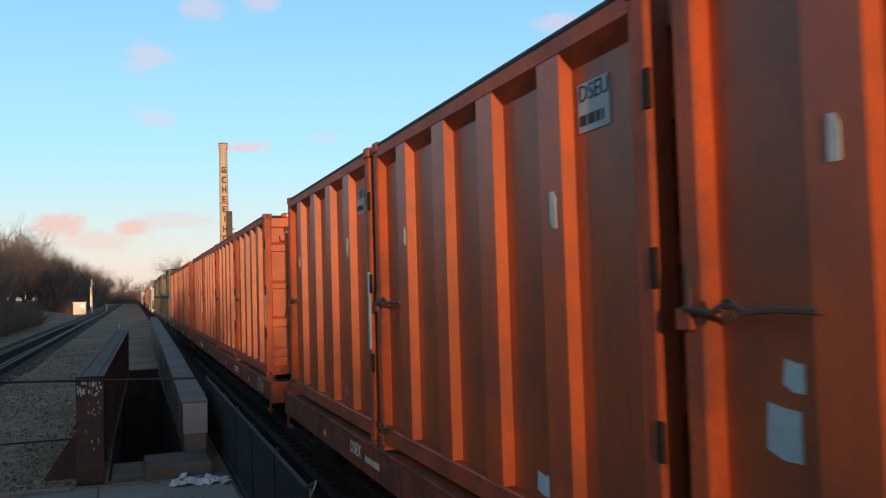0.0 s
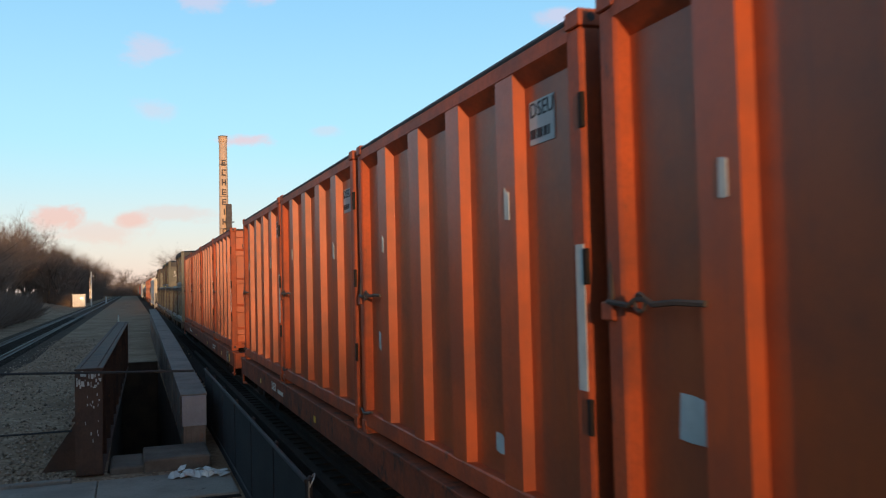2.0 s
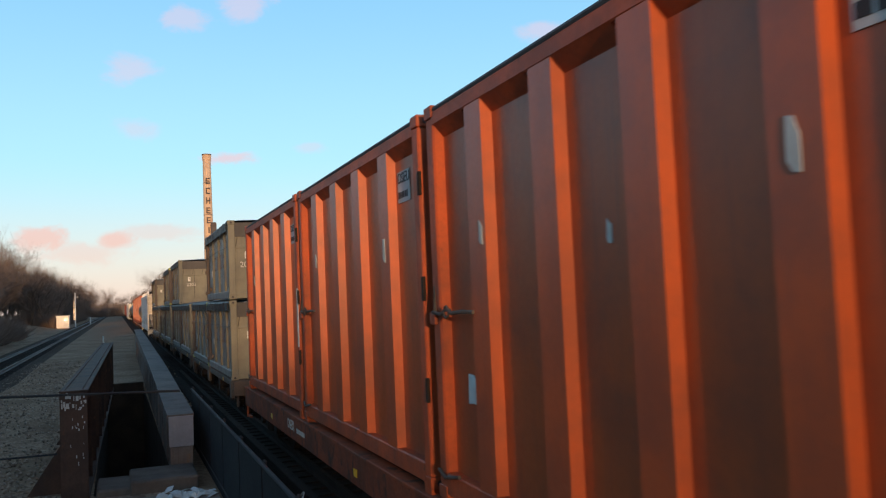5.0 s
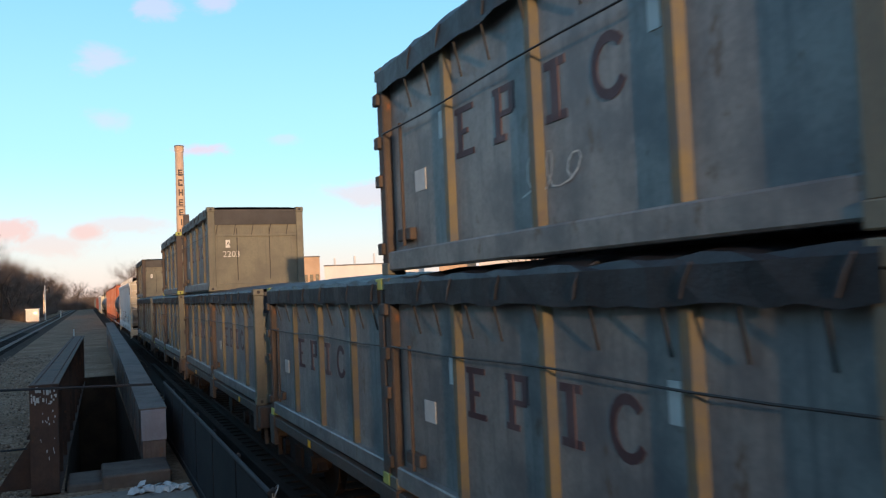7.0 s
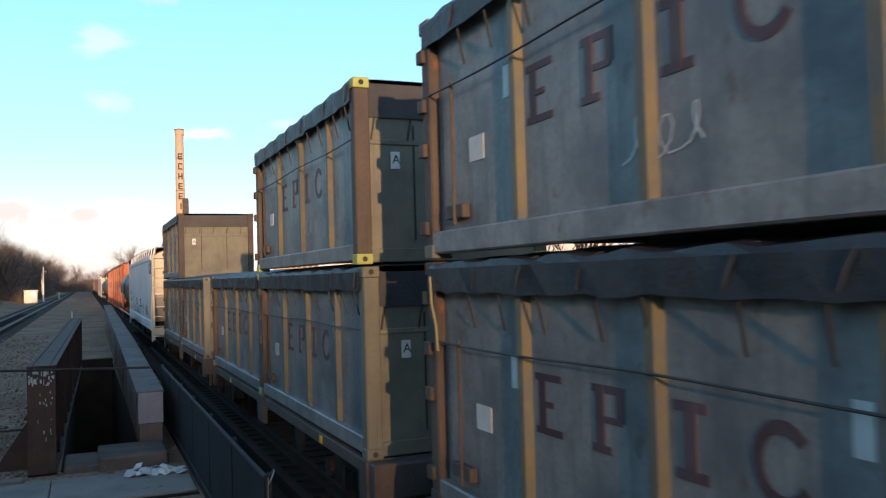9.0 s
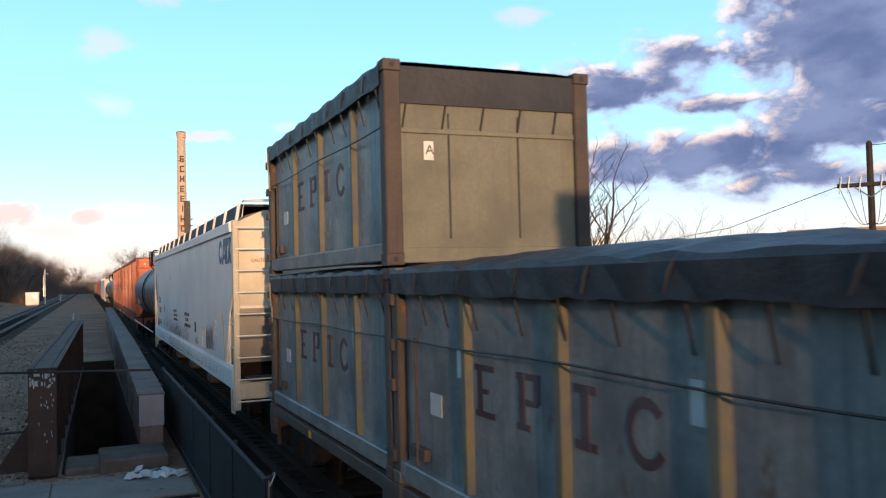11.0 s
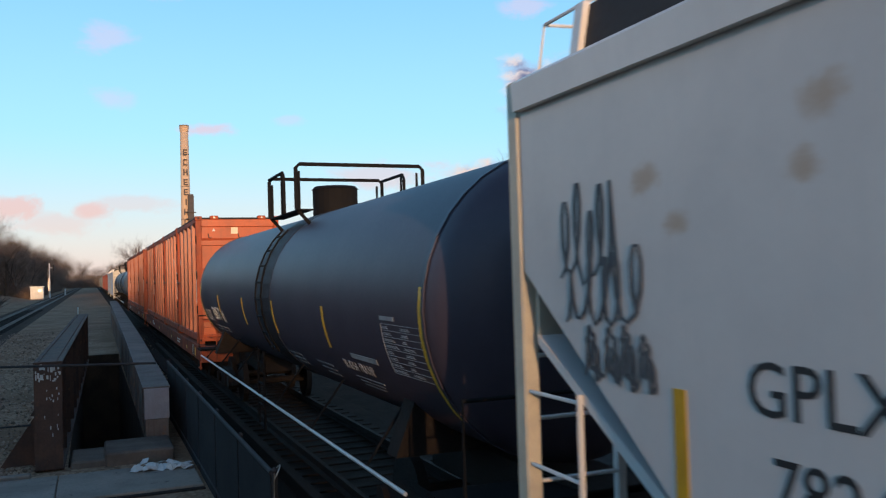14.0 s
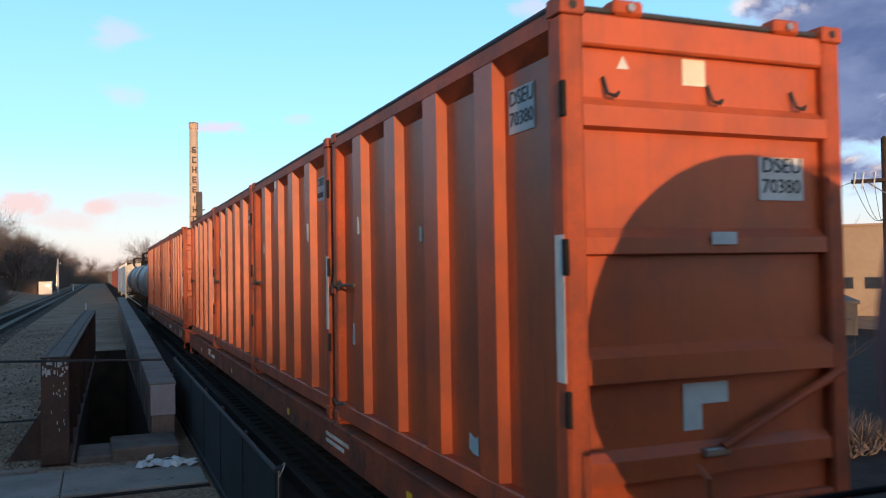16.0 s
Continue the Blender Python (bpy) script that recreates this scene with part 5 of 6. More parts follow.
def slate_flatcar():
    c = thing("flatcar", "grimy rust-brown skeleton flatcar carrying two low containers", "flatcar", "flatcars")
    n = 12.3
    part("spine", box(B(), XC - X0 - 0.4, XC - X0 + 0.4, -0.8, n + 0.8, 0.45, 0.90, 0.02), UNDER, c)
    for y in (0.05, 5.95, 6.2, 12.05):
        part("cross_bearer", box(B(), 0.0, CW, y, y + 0.22, 0.70, 0.95, 0.015), RUSTY, c)
        part("bearer_end", box(B(), -0.03, 0.05, y - 0.03, y + 0.25, 0.48, 0.95, 0.01), RUSTY, c)
    for x in (0.0, CW - 0.1):
        part("side_sill", box(B(), x, x + 0.10, 0.1, n - 0.1, 0.78, 0.93, 0.01), RUSTY, c, "rusty side sill")
    for s, y in ((-1, 0.0), (1, n)):
        part("end_sill", box(B(), 0.0, CW, min(y, y + s * 0.2), max(y, y + s * 0.2), 0.55, 0.94, 0.02), RUSTY, c)
        for x in (0.1, 0.5):
            part("end_step", box(B(), x, x + 0.06, y + s * 0.02, y + s * 0.1, 0.25, 0.6), RUSTY, c)
        coupler(c, y + s * 0.1, s * 0.65)
    for k in range(6):
        y = 1.2 + 2.0 * k
        part("brace", rod(B(), (0.05, y, 0.80), (XC - X0 - 0.4, y + 0.5, 0.52), 0.04), UNDER, c)
    part("brake_wheel", rod(B(), (0.05, 3.6, 0.62), (0.09, 3.6, 0.62), 0.24, seg=14), UNDER, c)
    for y in (2.0, 9.6):
        part("reflector", box(B(), -0.008, 0.0, y, y + 0.14, 0.80, 0.90), YELLOW, c)
    for y in (1.3, n - 1.3):
        truck(c, y)
    return c


sflat = slate_flatcar()
for k, front in enumerate(SLATE_CARS):
    c = sflat if not k else copy_thing(sflat, Matrix())
    ROLLING.append((c, X0, front - 0.03, 0.0))


# ---- the train: covered hopper ----
def scrawl(t, y_far, y_near, z0, z1, x, n, seed, r=0.014, material=None, name="spray_scrawl", sharp=False):
    """One looping sprayed line along a side facing -x, as a flat ribbon."""
    rnd = random.Random(seed)
    step = (y_near - y_far) / n
    pts = []
    for k in range(n):
        y, hi = y_far + step * k, z1 - (z1 - z0) * rnd.uniform(0, 0.35)
        lo, lean = z0 + (z1 - z0) * rnd.uniform(0, 0.15), rnd.uniform(-0.15, 0.35)
        loop = rnd.uniform(0.15, 0.55)
        if sharp:
            # hollow leaning arches
            mid = lo + (hi - lo) * rnd.uniform(0.3, 0.7)
            w = rnd.uniform(0.75, 1.0)
            shape = [(0.0, lo), (0.08, mid), (0.12 * w, hi - 0.06), (0.3 * w, hi), (0.55 * w, hi - 0.05), (0.7 * w, mid), (0.85, lo + 0.02), (0.62, lo - 0.02), (0.5 * w, mid), (0.38 * w, mid + 0.05), (0.34, lo)]
            knots = [(y + step * (u + lean * 0.3), v) for u, v in shape]
            for (ya, za), (yb, zb) in zip(knots, knots[1:]):
                pts += [(ya + (yb - ya) * i / 4 + 0.008 * math.sin(9 * za + i), za + (zb - za) * i / 4) for i in range(4)]
            continue
        for i in range(9):
            q = 6.28319 * i / 9
            pts.append((y + step * (i / 9 + loop * math.sin(q) + lean * (0.5 - 0.5 * math.cos(q))), (lo + hi) / 2 - (hi - lo) / 2 * math.cos(q)))
    bm = B()
    prev = None
    for i, (y, z) in enumerate(pts):
        ya, za = pts[max(0, i - 1)]
        yb, zb = pts[min(len(pts) - 1, i + 1)]
        d = math.hypot(yb - ya, zb - za) or 1
        w = r * (0.7 + 0.6 * abs(math.sin(i * 0.7)))
        ny, nz = -(zb - za) / d * w, (yb - ya) / d * w
        row = [bm.verts.new((x - 0.003 - 0.00002 * i, y + ny, z + nz)), bm.verts.new((x - 0.003 - 0.00002 * i, y - ny, z - nz))]
        if prev:
            bm.faces.new((prev[0], prev[1], row[1], row[0]))
        prev = row
    part(name, bm, material or SPRAY, t, "sprayed graffiti line" if material is None else "")


for k, c in enumerate(upper):
    scrawl(c, 3.15, 2.35, 0.42, 0.78, 0.086, 3, 80 + k, 0.006, PALE, "chalk_scrawl")


def hopper_car(detail=True):
    t = thing("hopper_car", "pale grey covered hopper car with graffiti and a dark roof walk", "hopper car", "hopper cars")
    L, W = 19.85, 3.10                # near side at x = 0
    zs, zt = 1.42, 4.02
    side = [(0.05, 2.80), (0.05, zt), (L - 0.05, zt), (L - 0.05, 2.95), (L - 0.95, 2.25), (L - 1.75, 1.62), (L - 1.95, zs), (0.98, zs), (0.80, 1.75), (0.62, 2.12), (0.42, 2.48)]
    for x in (0.0, W - 0.03):
        part("side_sheet", prism(B(), side, "x", x, x + 0.03), HOPPER, t, "smooth pale grey side sheet with faint stains")
        part("side_sill", prism(B(), [(x - 0.02, 1.0), (x - 0.02, 1.34), (x + 0.0, zs), (x + 0.05, zs), (x + 0.05, 1.0)], "y", 0.05, L - 0.05), HOPPER, t, "pale side sill with faded writing")
        part("top_chord", prism(B(), [(x - 0.05, zt - 0.07), (x - 0.06, zt + 0.10), (x + 0.02, zt + 0.15), (x + 0.09, zt + 0.10), (x + 0.06, zt - 0.07)], "y", 0.05, L - 0.05), HOPPER, t)
    roof = [(0.05, zt + 0.11), (0.35, zt + 0.28), (0.9, zt + 0.42), (W / 2, zt + 0.47), (W - 0.9, zt + 0.42), (W - 0.35, zt + 0.28), (W - 0.05, zt + 0.11), (W - 0.05, zt), (0.05, zt)]
    part("roof", prism(B(), roof, "y", 0.3, L - 0.3), ROOFING, t, "dark grey curved roof")
    # roof walk: steep dark grating carried by white posts
    walkway = prism(B(), [(0.10, zt + 0.14), (0.16, zt + 0.45), (0.19, zt + 0.45), (0.14, zt + 0.14)], "y", 0.02, L - 0.6)
    part("roof_walk", walkway, BLACK, t, "dark roof walk grating")
    part("roof_walk_deck", box(B(), 0.17, W - 0.17, 0.05, L - 0.6, zt + 0.41, zt + 0.45), BLACK, t)
    for k in range(13):
        y = 0.05 + k * 1.60
        part("walk_post", prism(B(), [(0.06, zt + 0.12), (0.12, zt + 0.47), (0.17, zt + 0.47), (0.11, zt + 0.12)], "y", y - 0.045, y + 0.045), HOPPER, t)
    for y, s in ((0.05, -0.5), (L - 0.6, 1)):
        part("walk_handrail", pipe(B(), [(0.15, y, zt + 0.15), (0.15, y + s * 0.55, zt + 0.2), (0.20, y + s * 0.55, zt + 0.50), (1.3, y + s * 0.55, zt + 0.54), (1.3, y, zt + 0.54), (0.2, y, zt + 0.5), (0.2, y + s * 0.55, zt + 0.5)], 0.012), HOPPER, t)
    # ends: upper sheet, slope sheet, corner posts, ladders
    for y, s in ((0.0, 1), (L, -1)):
        end = [(0.05, 2.55), (0.05, zt + 0.1), (0.6, zt + 0.34), (W / 2, zt + 0.45), (W - 0.6, zt + 0.34), (W - 0.05, zt + 0.1), (W - 0.05, 2.55)]
        part("end_sheet", prism(B(), end, "y", min(y + s * 0.10, y + s * 0.13), max(y + s * 0.10, y + s * 0.13)), HOPPER_END, t, "cream sunlit end sheet")
        sl = prism(B(), [(y + s * 0.12, 2.56), (y + s * 0.12, 2.50), (y + s * 2.1, 1.30), (y + s * 2.1, 1.40)], "x", 0.04, W - 0.04)
        part("slope_sheet", sl, HOPPER, t)
        for x in (0.0, W - 0.10):
            part("corner_post", box(B(), x - 0.012, x + 0.10, min(y - s * 0.11, y + s * 0.03), max(y - s * 0.11, y + s * 0.03), 0.62, zt + 0.14, 0.015), HOPPER_END, t)
        part("end_sill", box(B(), 0.0, W, min(y, y + s * 0.25), max(y, y + s * 0.25), 0.80, 1.12, 0.02), HOPPER_END, t)
        part("ladder_rail", box(B(), 0.75, 0.81, min(y - s * 0.17, y - s * 0.11), max(y - s * 0.17, y - s * 0.11), 0.62, zt + 0.25), HOPPER, t)
        for k in range(9):
            z = 0.78 + 0.405 * k
            part("rung", rod(B(), (0.04, y - s * 0.13, z), (0.80, y - s * 0.13, z), 0.014), HOPPER, t)
        for z in (1.75, 2.20):
            part("grab_iron", rod(B(), (0.02, y + s * 0.05, z), (0.02, y + s * 0.62, z), 0.013), HOPPER, t)
        part("grab_post", rod(B(), (0.02, y + s * 0.62, 1.2), (0.02, y + s * 0.62, 2.25), 0.02), HOPPER, t)
        part("stirrup", pipe(B(), [(0.0, y + s * 0.05, 1.0), (0.0, y + s * 0.05, 0.55), (0.0, y + s * 0.35, 0.55), (0.0, y + s * 0.35, 1.0)], 0.02), HOPPER_END, t)
        part("coupler", box(B(), W / 2 - 0.12, W / 2 + 0.12, min(y, y - s * 0.75), max(y, y - s * 0.75), 0.72, 0.98, 0.03), UNDER, t)
        part("platform", box(B(), 0.3, W - 0.3, min(y, y + s * 0.7), max(y, y + s * 0.7), 1.13, 1.17), BLACK, t)
    wheel = B()
    for k in range(16):
        a0, a1 = 0.3927 * k, 0.3927 * (k + 1)
        rod(wheel, (1.15 + 0.28 * math.cos(a0), -0.08, 2.15 + 0.28 * math.sin(a0)), (1.15 + 0.28 * math.cos(a1), -0.08, 2.15 + 0.28 * math.sin(a1)), 0.028, seg=6)
    for k in range(5):
        a = 1.2566 * k
        rod(wheel, (1.15, -0.08, 2.15), (1.15 + 0.28 * math.cos(a), -0.08, 2.15 + 0.28 * math.sin(a)), 0.024, seg=6)
    part("brake_wheel", wheel, ENDGREY, t, "grey spoked handbrake wheel")
    part("brake_housing", box(B(), 0.95, 1.35, -0.02, 0.1, 1.75, 2.5, 0.03), ENDGREY, t)
    for k in range(4):
        y = 3.4 + 4.35 * k
        pts = [(0.15, 1.40), (0.75, 0.55), (W - 0.75, 0.55), (W - 0.15, 1.40)]
        part("hopper_chute", prism(B(), pts, "y", y - 1.0, y + 1.0), UNDER, t)
        part("outlet_gate", box(B(), 0.5, W - 0.5, y - 0.3, y + 0.3, 0.32, 0.55, 0.03), RUSTY, t, "rusty outlet gate")
    part("centre_sill", box(B(), W / 2 - 0.3, W / 2 + 0.3, 0.1, L - 0.1, 0.65, 0.95), UNDER, t)
    return t


def hopper_writing(t):
    x = -0.001
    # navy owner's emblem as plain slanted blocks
    z, h = 3.36, 0.50

    lap = itertools.count()

    def block(*outline):
        return prism(B(), list(outline), "x", x - 0.004 - 0.0015 * (next(lap) % 6), x + 0.002)

    ring = arc_band(B(), 1.52, z + h / 2, 0.23, h / 2, 0.52, 0.6, 5.7, 8, x - 0.004, x + 0.002)
    part("emblem_block", ring, EMBLEM, t, "blue ring-shaped emblem block")
    part("emblem_block", block((1.30, z), (1.18, z), (1.00, z + h), (1.10, z + h)), EMBLEM, t, "blue emblem block")
    part("emblem_block", block((0.88, z), (0.76, z), (0.90, z + h), (1.02, z + h)), EMBLEM, t, "blue emblem block")
    part("emblem_block", block((1.18, z + 0.10), (0.84, z + 0.10), (0.86, z + 0.19), (1.14, z + 0.19)), EMBLEM, t, "blue emblem block")
    part("emblem_block", block((0.74, z), (0.61, z), (0.63, z + h), (0.76, z + h)), EMBLEM, t, "blue emblem block")
    part("emblem_block", block((0.92, z + 0.34), (0.50, z + 0.34), (0.50, z + h), (0.90, z + h)), EMBLEM, t, "blue emblem block")
    part("emblem_block", block((0.54, z), (0.40, z), (0.14, z + h), (0.28, z + h)), EMBLEM, t, "blue emblem block")
    part("emblem_block", block((0.26, z), (0.12, z), (0.36, z + h), (0.48, z + h)), EMBLEM, t, "blue emblem block")
    lettering("GPLX", 0.32, INK, t, (x, 17.88, 2.28), "code_letters")
    lettering("78248", 0.30, INK, t, (x, 17.75, 1.92), "code_digits")
    for i, line in enumerate(("HAMMERING ON SIDE", "OF CAR WILL", "CONTAMINATE PRODUCT")):
        lettering(line, 0.125, INK, t, (x, 8.75 - (0.25 if i == 1 else 0), 2.10 - 0.15 * i), "notice_line")
    for i, line in enumerate(("CAUTION - BEFORE", "UNLOADING ATTACH", "GROUND CONNECTION")):
        lettering(line, 0.105, REDBROWN, t, (x, 12.0, 2.12 - 0.13 * i), "notice_line")
    bars(t, INK, 17.95, 16.6, 1.55, 1.72, 3, x, seed=9)
    bars(t, STENCIL, 4.64, 4.15, 1.74, 1.98, 4, x, seed=11)
    bars(t, STENCIL, 2.75, 2.2, 1.85, 2.20, 7, x, seed=12)
    bars(t, STENCIL, 2.7, 2.3, 1.55, 1.74, 4, x, seed=13)
    part("placard", box(B(), x - 0.004, x + 0.001, 5.95, 6.28, 1.78, 2.03), INK, t, "small dark placard")
    part("placard", box(B(), x - 0.004, x + 0.001, 15.2, 15.45, 2.03, 2.27), TANK_GREY, t, "small grey placard")
    for y, z0, z1 in ((18.27, 1.75, 2.39), (14.75, 1.55, 1.94), (4.72, 1.5, 1.89), (10.1, 1.45, 1.72)):
        part("yellow_strip", box(B(), x - 0.004, x + 0.001, y, y + 0.09, z0, z1), YELLOW, t, "yellow reflective strip")
    part("yellow_strip", prism(B(), [(1.32, 2.38), (1.42, 2.38), (1.13, 1.48), (1.03, 1.48)], "x", x - 0.004, x + 0.001), YELLOW, t, "slanted yellow reflective strip")
    scrawl(t, 13.6, 7.6, 1.44, 1.93, x, 10, 61, 0.013, sharp=True)
    scrawl(t, 12.6, 9.6, 1.48, 1.78, x - 0.003, 5, 71, 0.011, TANK_GREY, "spray_scrawl", True)
    scrawl(t, 13.6, 7.2, 1.03, 1.38, -0.022, 11, 62, 0.012, sharp=True)
    scrawl(t, 4.1, 2.9, 1.45, 2.1, x, 4, 63, 0.020)
    scrawl(t, 4.0, 2.8, 1.55, 2.0, x - 0.003, 3, 73, 0.018, sharp=True)
    scrawl(t, 19.35, 18.75, 2.85, 3.45, x, 5, 64, 0.014)
    scrawl(t, 19.3, 18.55, 2.62, 3.10, x - 0.003, 5, 74, 0.014)
    scrawl(t, 19.1, 18.45, 2.35, 2.70, x - 0.003, 4, 75, 0.013, sharp=True)
    scrawl(t, 15.95, 15.15, 1.55, 1.94, x, 2, 65, 0.012)
    scrawl(t, 14.65, 14.0, 1.58, 1.85, x, 4, 66, 0.012)
    scrawl(t, 6.2, 5.5, 1.48, 1.72, x, 5, 67, 0.010)
    scrawl(t, 17.6, 15.0, 1.05, 1.30, -0.022, 12, 68, 0.008)
    scrawl(t, 8.0, 2.0, 1.08, 1.28, -0.022, 14, 69, 0.007)
    # notice on the sunlit end
    part("round_decal", rod(B(), (0.55, 0.092, 3.55), (0.55, 0.1, 3.55), 0.09, seg=16), STICKER, t)
    lettering("CAUTION", 0.085, REDBROWN, t, (0.36, 0.096, 3.36), "notice_line", face="end")


def moved_truck(t, y, shift):
    """A wheel truck under a car whose near side is not at the containers' side."""
    before = set(t.children_recursive)
    truck(t, y)
    for o in t.children:
        if o not in before:
            o.location.x += shift


HX = 2.50
hop = hopper_car()
for y in (1.9, 17.95):
    moved_truck(hop, y, X0 - HX)
hop2 = copy_thing(hop, Matrix())
hopper_writing(hop)
ROLLING.append((hop, HX, 131.2, 0.0))


# ---- the train: tank cars ----
def tank_car(material, label):
    t = thing("tank_car", label, "tank car", "tank cars")
    R, L, zc, xc = 1.44, 16.2, 2.62, 1.52
    bm = B()
    rings = []
    n = 40
    prof = [(-0.62, 0.02)] + [(-0.62 * math.cos(a), R * math.sin(a) ** 0.75) for a in np.linspace(0.25, 1.4, 7)] + [(0, R), (L, R)] + [(L + 0.62 * math.cos(a), R * math.sin(a) ** 0.75) for a in np.linspace(1.4, 0.25, 7)] + [(L + 0.62, 0.02)]
    for y, r in prof:
        rings.append([bm.verts.new((xc + r * math.cos(6.28319 * k / n), y, zc + r * math.sin(6.28319 * k / n))) for k in range(n)])
    for a, b in zip(rings, rings[1:]):
        for k in range(n):
            bm.faces.new((a[k], a[(k + 1) % n], b[(k + 1) % n], b[k]))
    bmesh.ops.recalc_face_normals(bm, faces=bm.faces[:])
    shell = part("tank", bm, material, t, "dark cylindrical tank shell with rounded ends", smooth=True)

    def hoop(y, w, d, a0=0.0, a1=6.28319, mat=material, name="seam", lab="", k=40, parent=shell):
        b2 = B()
        rows = []
        for i in range(k + 1):
            q = a0 + (a1 - a0) * i / k
            rows.append([b2.verts.new((xc + r * math.cos(q), yy, zc + r * math.sin(q))) for r, yy in ((R + 0.001, y - w / 2), (R + d, y - w / 2), (R + d, y + w / 2), (R + 0.001, y + w / 2))])
        for p, q in zip(rows, rows[1:]):
            for j in range(4):
                b2.faces.new((p[j], p[(j + 1) % 4], q[(j + 1) % 4], q[j]))
        bmesh.ops.recalc_face_normals(b2, faces=b2.faces[:])
        return part(name, b2, mat, parent, lab)

    for y in (0.0, L):
        hoop(y, 0.06, 0.012)
    for y in (0.08, L - 0.05):
        hoop(y, 0.07, 0.004, math.pi - 0.15, math.pi + 0.75, YELLOW, "yellow_strip", "curved yellow reflective strip", 12)
    for y in (3.50, 6.70, 12.95, 9.62):
        hoop(y, 0.10, 0.004, math.pi + 0.03, math.pi + 0.40, YELLOW, "yellow_strip", "curved yellow reflective strip", 10)
    hoop(7.4, 1.2, 0.006, mat=TANKBAND, name="dark_band", lab="spill-stained dark band")
    # manway, platform and rails on top
    zt, MAN = zc + R, 7.95
    part("manway", rod(B(), (xc, MAN, zt - 0.1), (xc, MAN, zt + 0.42), 0.40, seg=24), CARBLACK, t, "black manway housing")
    part("manway_cover", rod(B(), (xc, MAN, zt + 0.42), (xc, MAN, zt + 0.47), 0.42, 0.37, seg=24), CARBLACK, t)
    for s in (-1, 1):
        part("platform", box(B(), xc + s * 0.93 - 0.12, xc + s * 0.93 + 0.12, 6.3, 8.6, zt - 0.075, zt - 0.05), CARBLACK, t, "black grated platform")
        for y in (6.4, 8.5):
            part("platform_bracket", rod(B(), (xc + s * 1.05, y, zt - 0.05), (xc + s * 0.85, y, zt - 0.28), 0.03), CARBLACK, t)
    z, top = zt - 0.06, zt + 0.66
    for y in (6.35, 8.5):
        hoop_pts = [(xc - 1.07, y, z), (xc - 1.07, y, top - 0.06), (xc - 1.01, y, top), (xc + 1.01, y, top), (xc + 1.07, y, top - 0.06), (xc + 1.07, y, z)]
        part("safety_rail", pipe(B(), hoop_pts, 0.032), CARBLACK, t, "black tube safety hoop")
        for s in (-1, 1):
            part("rail_post", rod(B(), (xc + s * 1.0, y + 0.1, z), (xc + s * 1.0, y + 0.1, top - 0.1), 0.022), CARBLACK, t)
    for s in (-1, 1):
        part("side_hoop", pipe(B(), [(xc + s * 1.07, 8.5, top - 0.02), (xc + s * 1.07, 7.35, top - 0.02), (xc + s * 1.07, 7.27, top - 0.10), (xc + s * 1.07, 7.25, z)], 0.028), CARBLACK, t, "black tube side rail")
        part("rail_post", rod(B(), (xc + s * 1.07, 7.42, z), (xc + s * 1.07, 7.42, top - 0.03), 0.022), CARBLACK, t)
    for s in (-1, 1):
        part("ladder_rail", pipe(B(), [(xc - (R + 0.08) * math.sin(a), 7.4 + s * 0.25, zc + (R + 0.08) * math.cos(a)) for a in np.linspace(0.75, 2.2, 10)], 0.016), CARBLACK, t)
    for a in np.linspace(0.85, 2.15, 8):
        part("rung", rod(B(), (xc - (R + 0.08) * math.sin(a), 7.15, zc + (R + 0.08) * math.cos(a)), (xc - (R + 0.08) * math.sin(a), 7.65, zc + (R + 0.08) * math.cos(a)), 0.016), CARBLACK, t)
    # running rail, stub sills and saddles
    part("side_rail", pipe(B(), [(0.02, 0.4, 0.98), (0.02, L - 0.4, 0.98)], 0.020), HOPPER, t, "pale side handrail")
    for y in (7.15, 7.65):
        part("ladder_foot", rod(B(), (0.03, y, 0.45), (0.03, y, 1.75), 0.022), CARBLACK, t)
    for z in (0.5, 0.85, 1.2, 1.55):
        part("rung", rod(B(), (0.03, 7.15, z), (0.03, 7.65, z), 0.016), CARBLACK, t)
    for y in (1.6, 4.0, 6.3, 10.4, 12.6, 14.8):
        part("rail_stay", rod(B(), (0.02, y, 0.98), (0.55, y + 0.25, 1.55), 0.016), CARBLACK, t)
    for y, s in ((-0.75, 1), (L + 0.75, -1)):
        part("stub_sill", box(B(), xc - 0.35, xc + 0.35, min(y, y + s * 3.4), max(y, y + s * 3.4), 0.68, 1.12), UNDER, t)
        part("end_platform", box(B(), 0.05, 2.99, min(y, y + s * 0.7), max(y, y + s * 0.7), 1.05, 1.10), CARBLACK, t)
        part("end_rail", pipe(B(), [(0.1, y, 1.05), (0.1, y, 1.95), (2.9, y, 1.95), (2.9, y, 1.05)], 0.02), CARBLACK, t)
        part("coupler", box(B(), xc - 0.12, xc + 0.12, min(y, y - s * 0.5), max(y, y - s * 0.5), 0.72, 0.98, 0.03), UNDER, t)
        part("saddle", prism(B(), [(0.25, 1.1), (0.5, 1.75), (1.0, 1.35), (2.04, 1.35), (2.54, 1.75), (2.79, 1.1)], "y", y + s * 2.2 - 0.15, y + s * 2.2 + 0.15), UNDER, t)
    for y in (1.45, L - 1.45):
        moved_truck(t, y, X0 - 2.535)
    return t


TX = 2.535


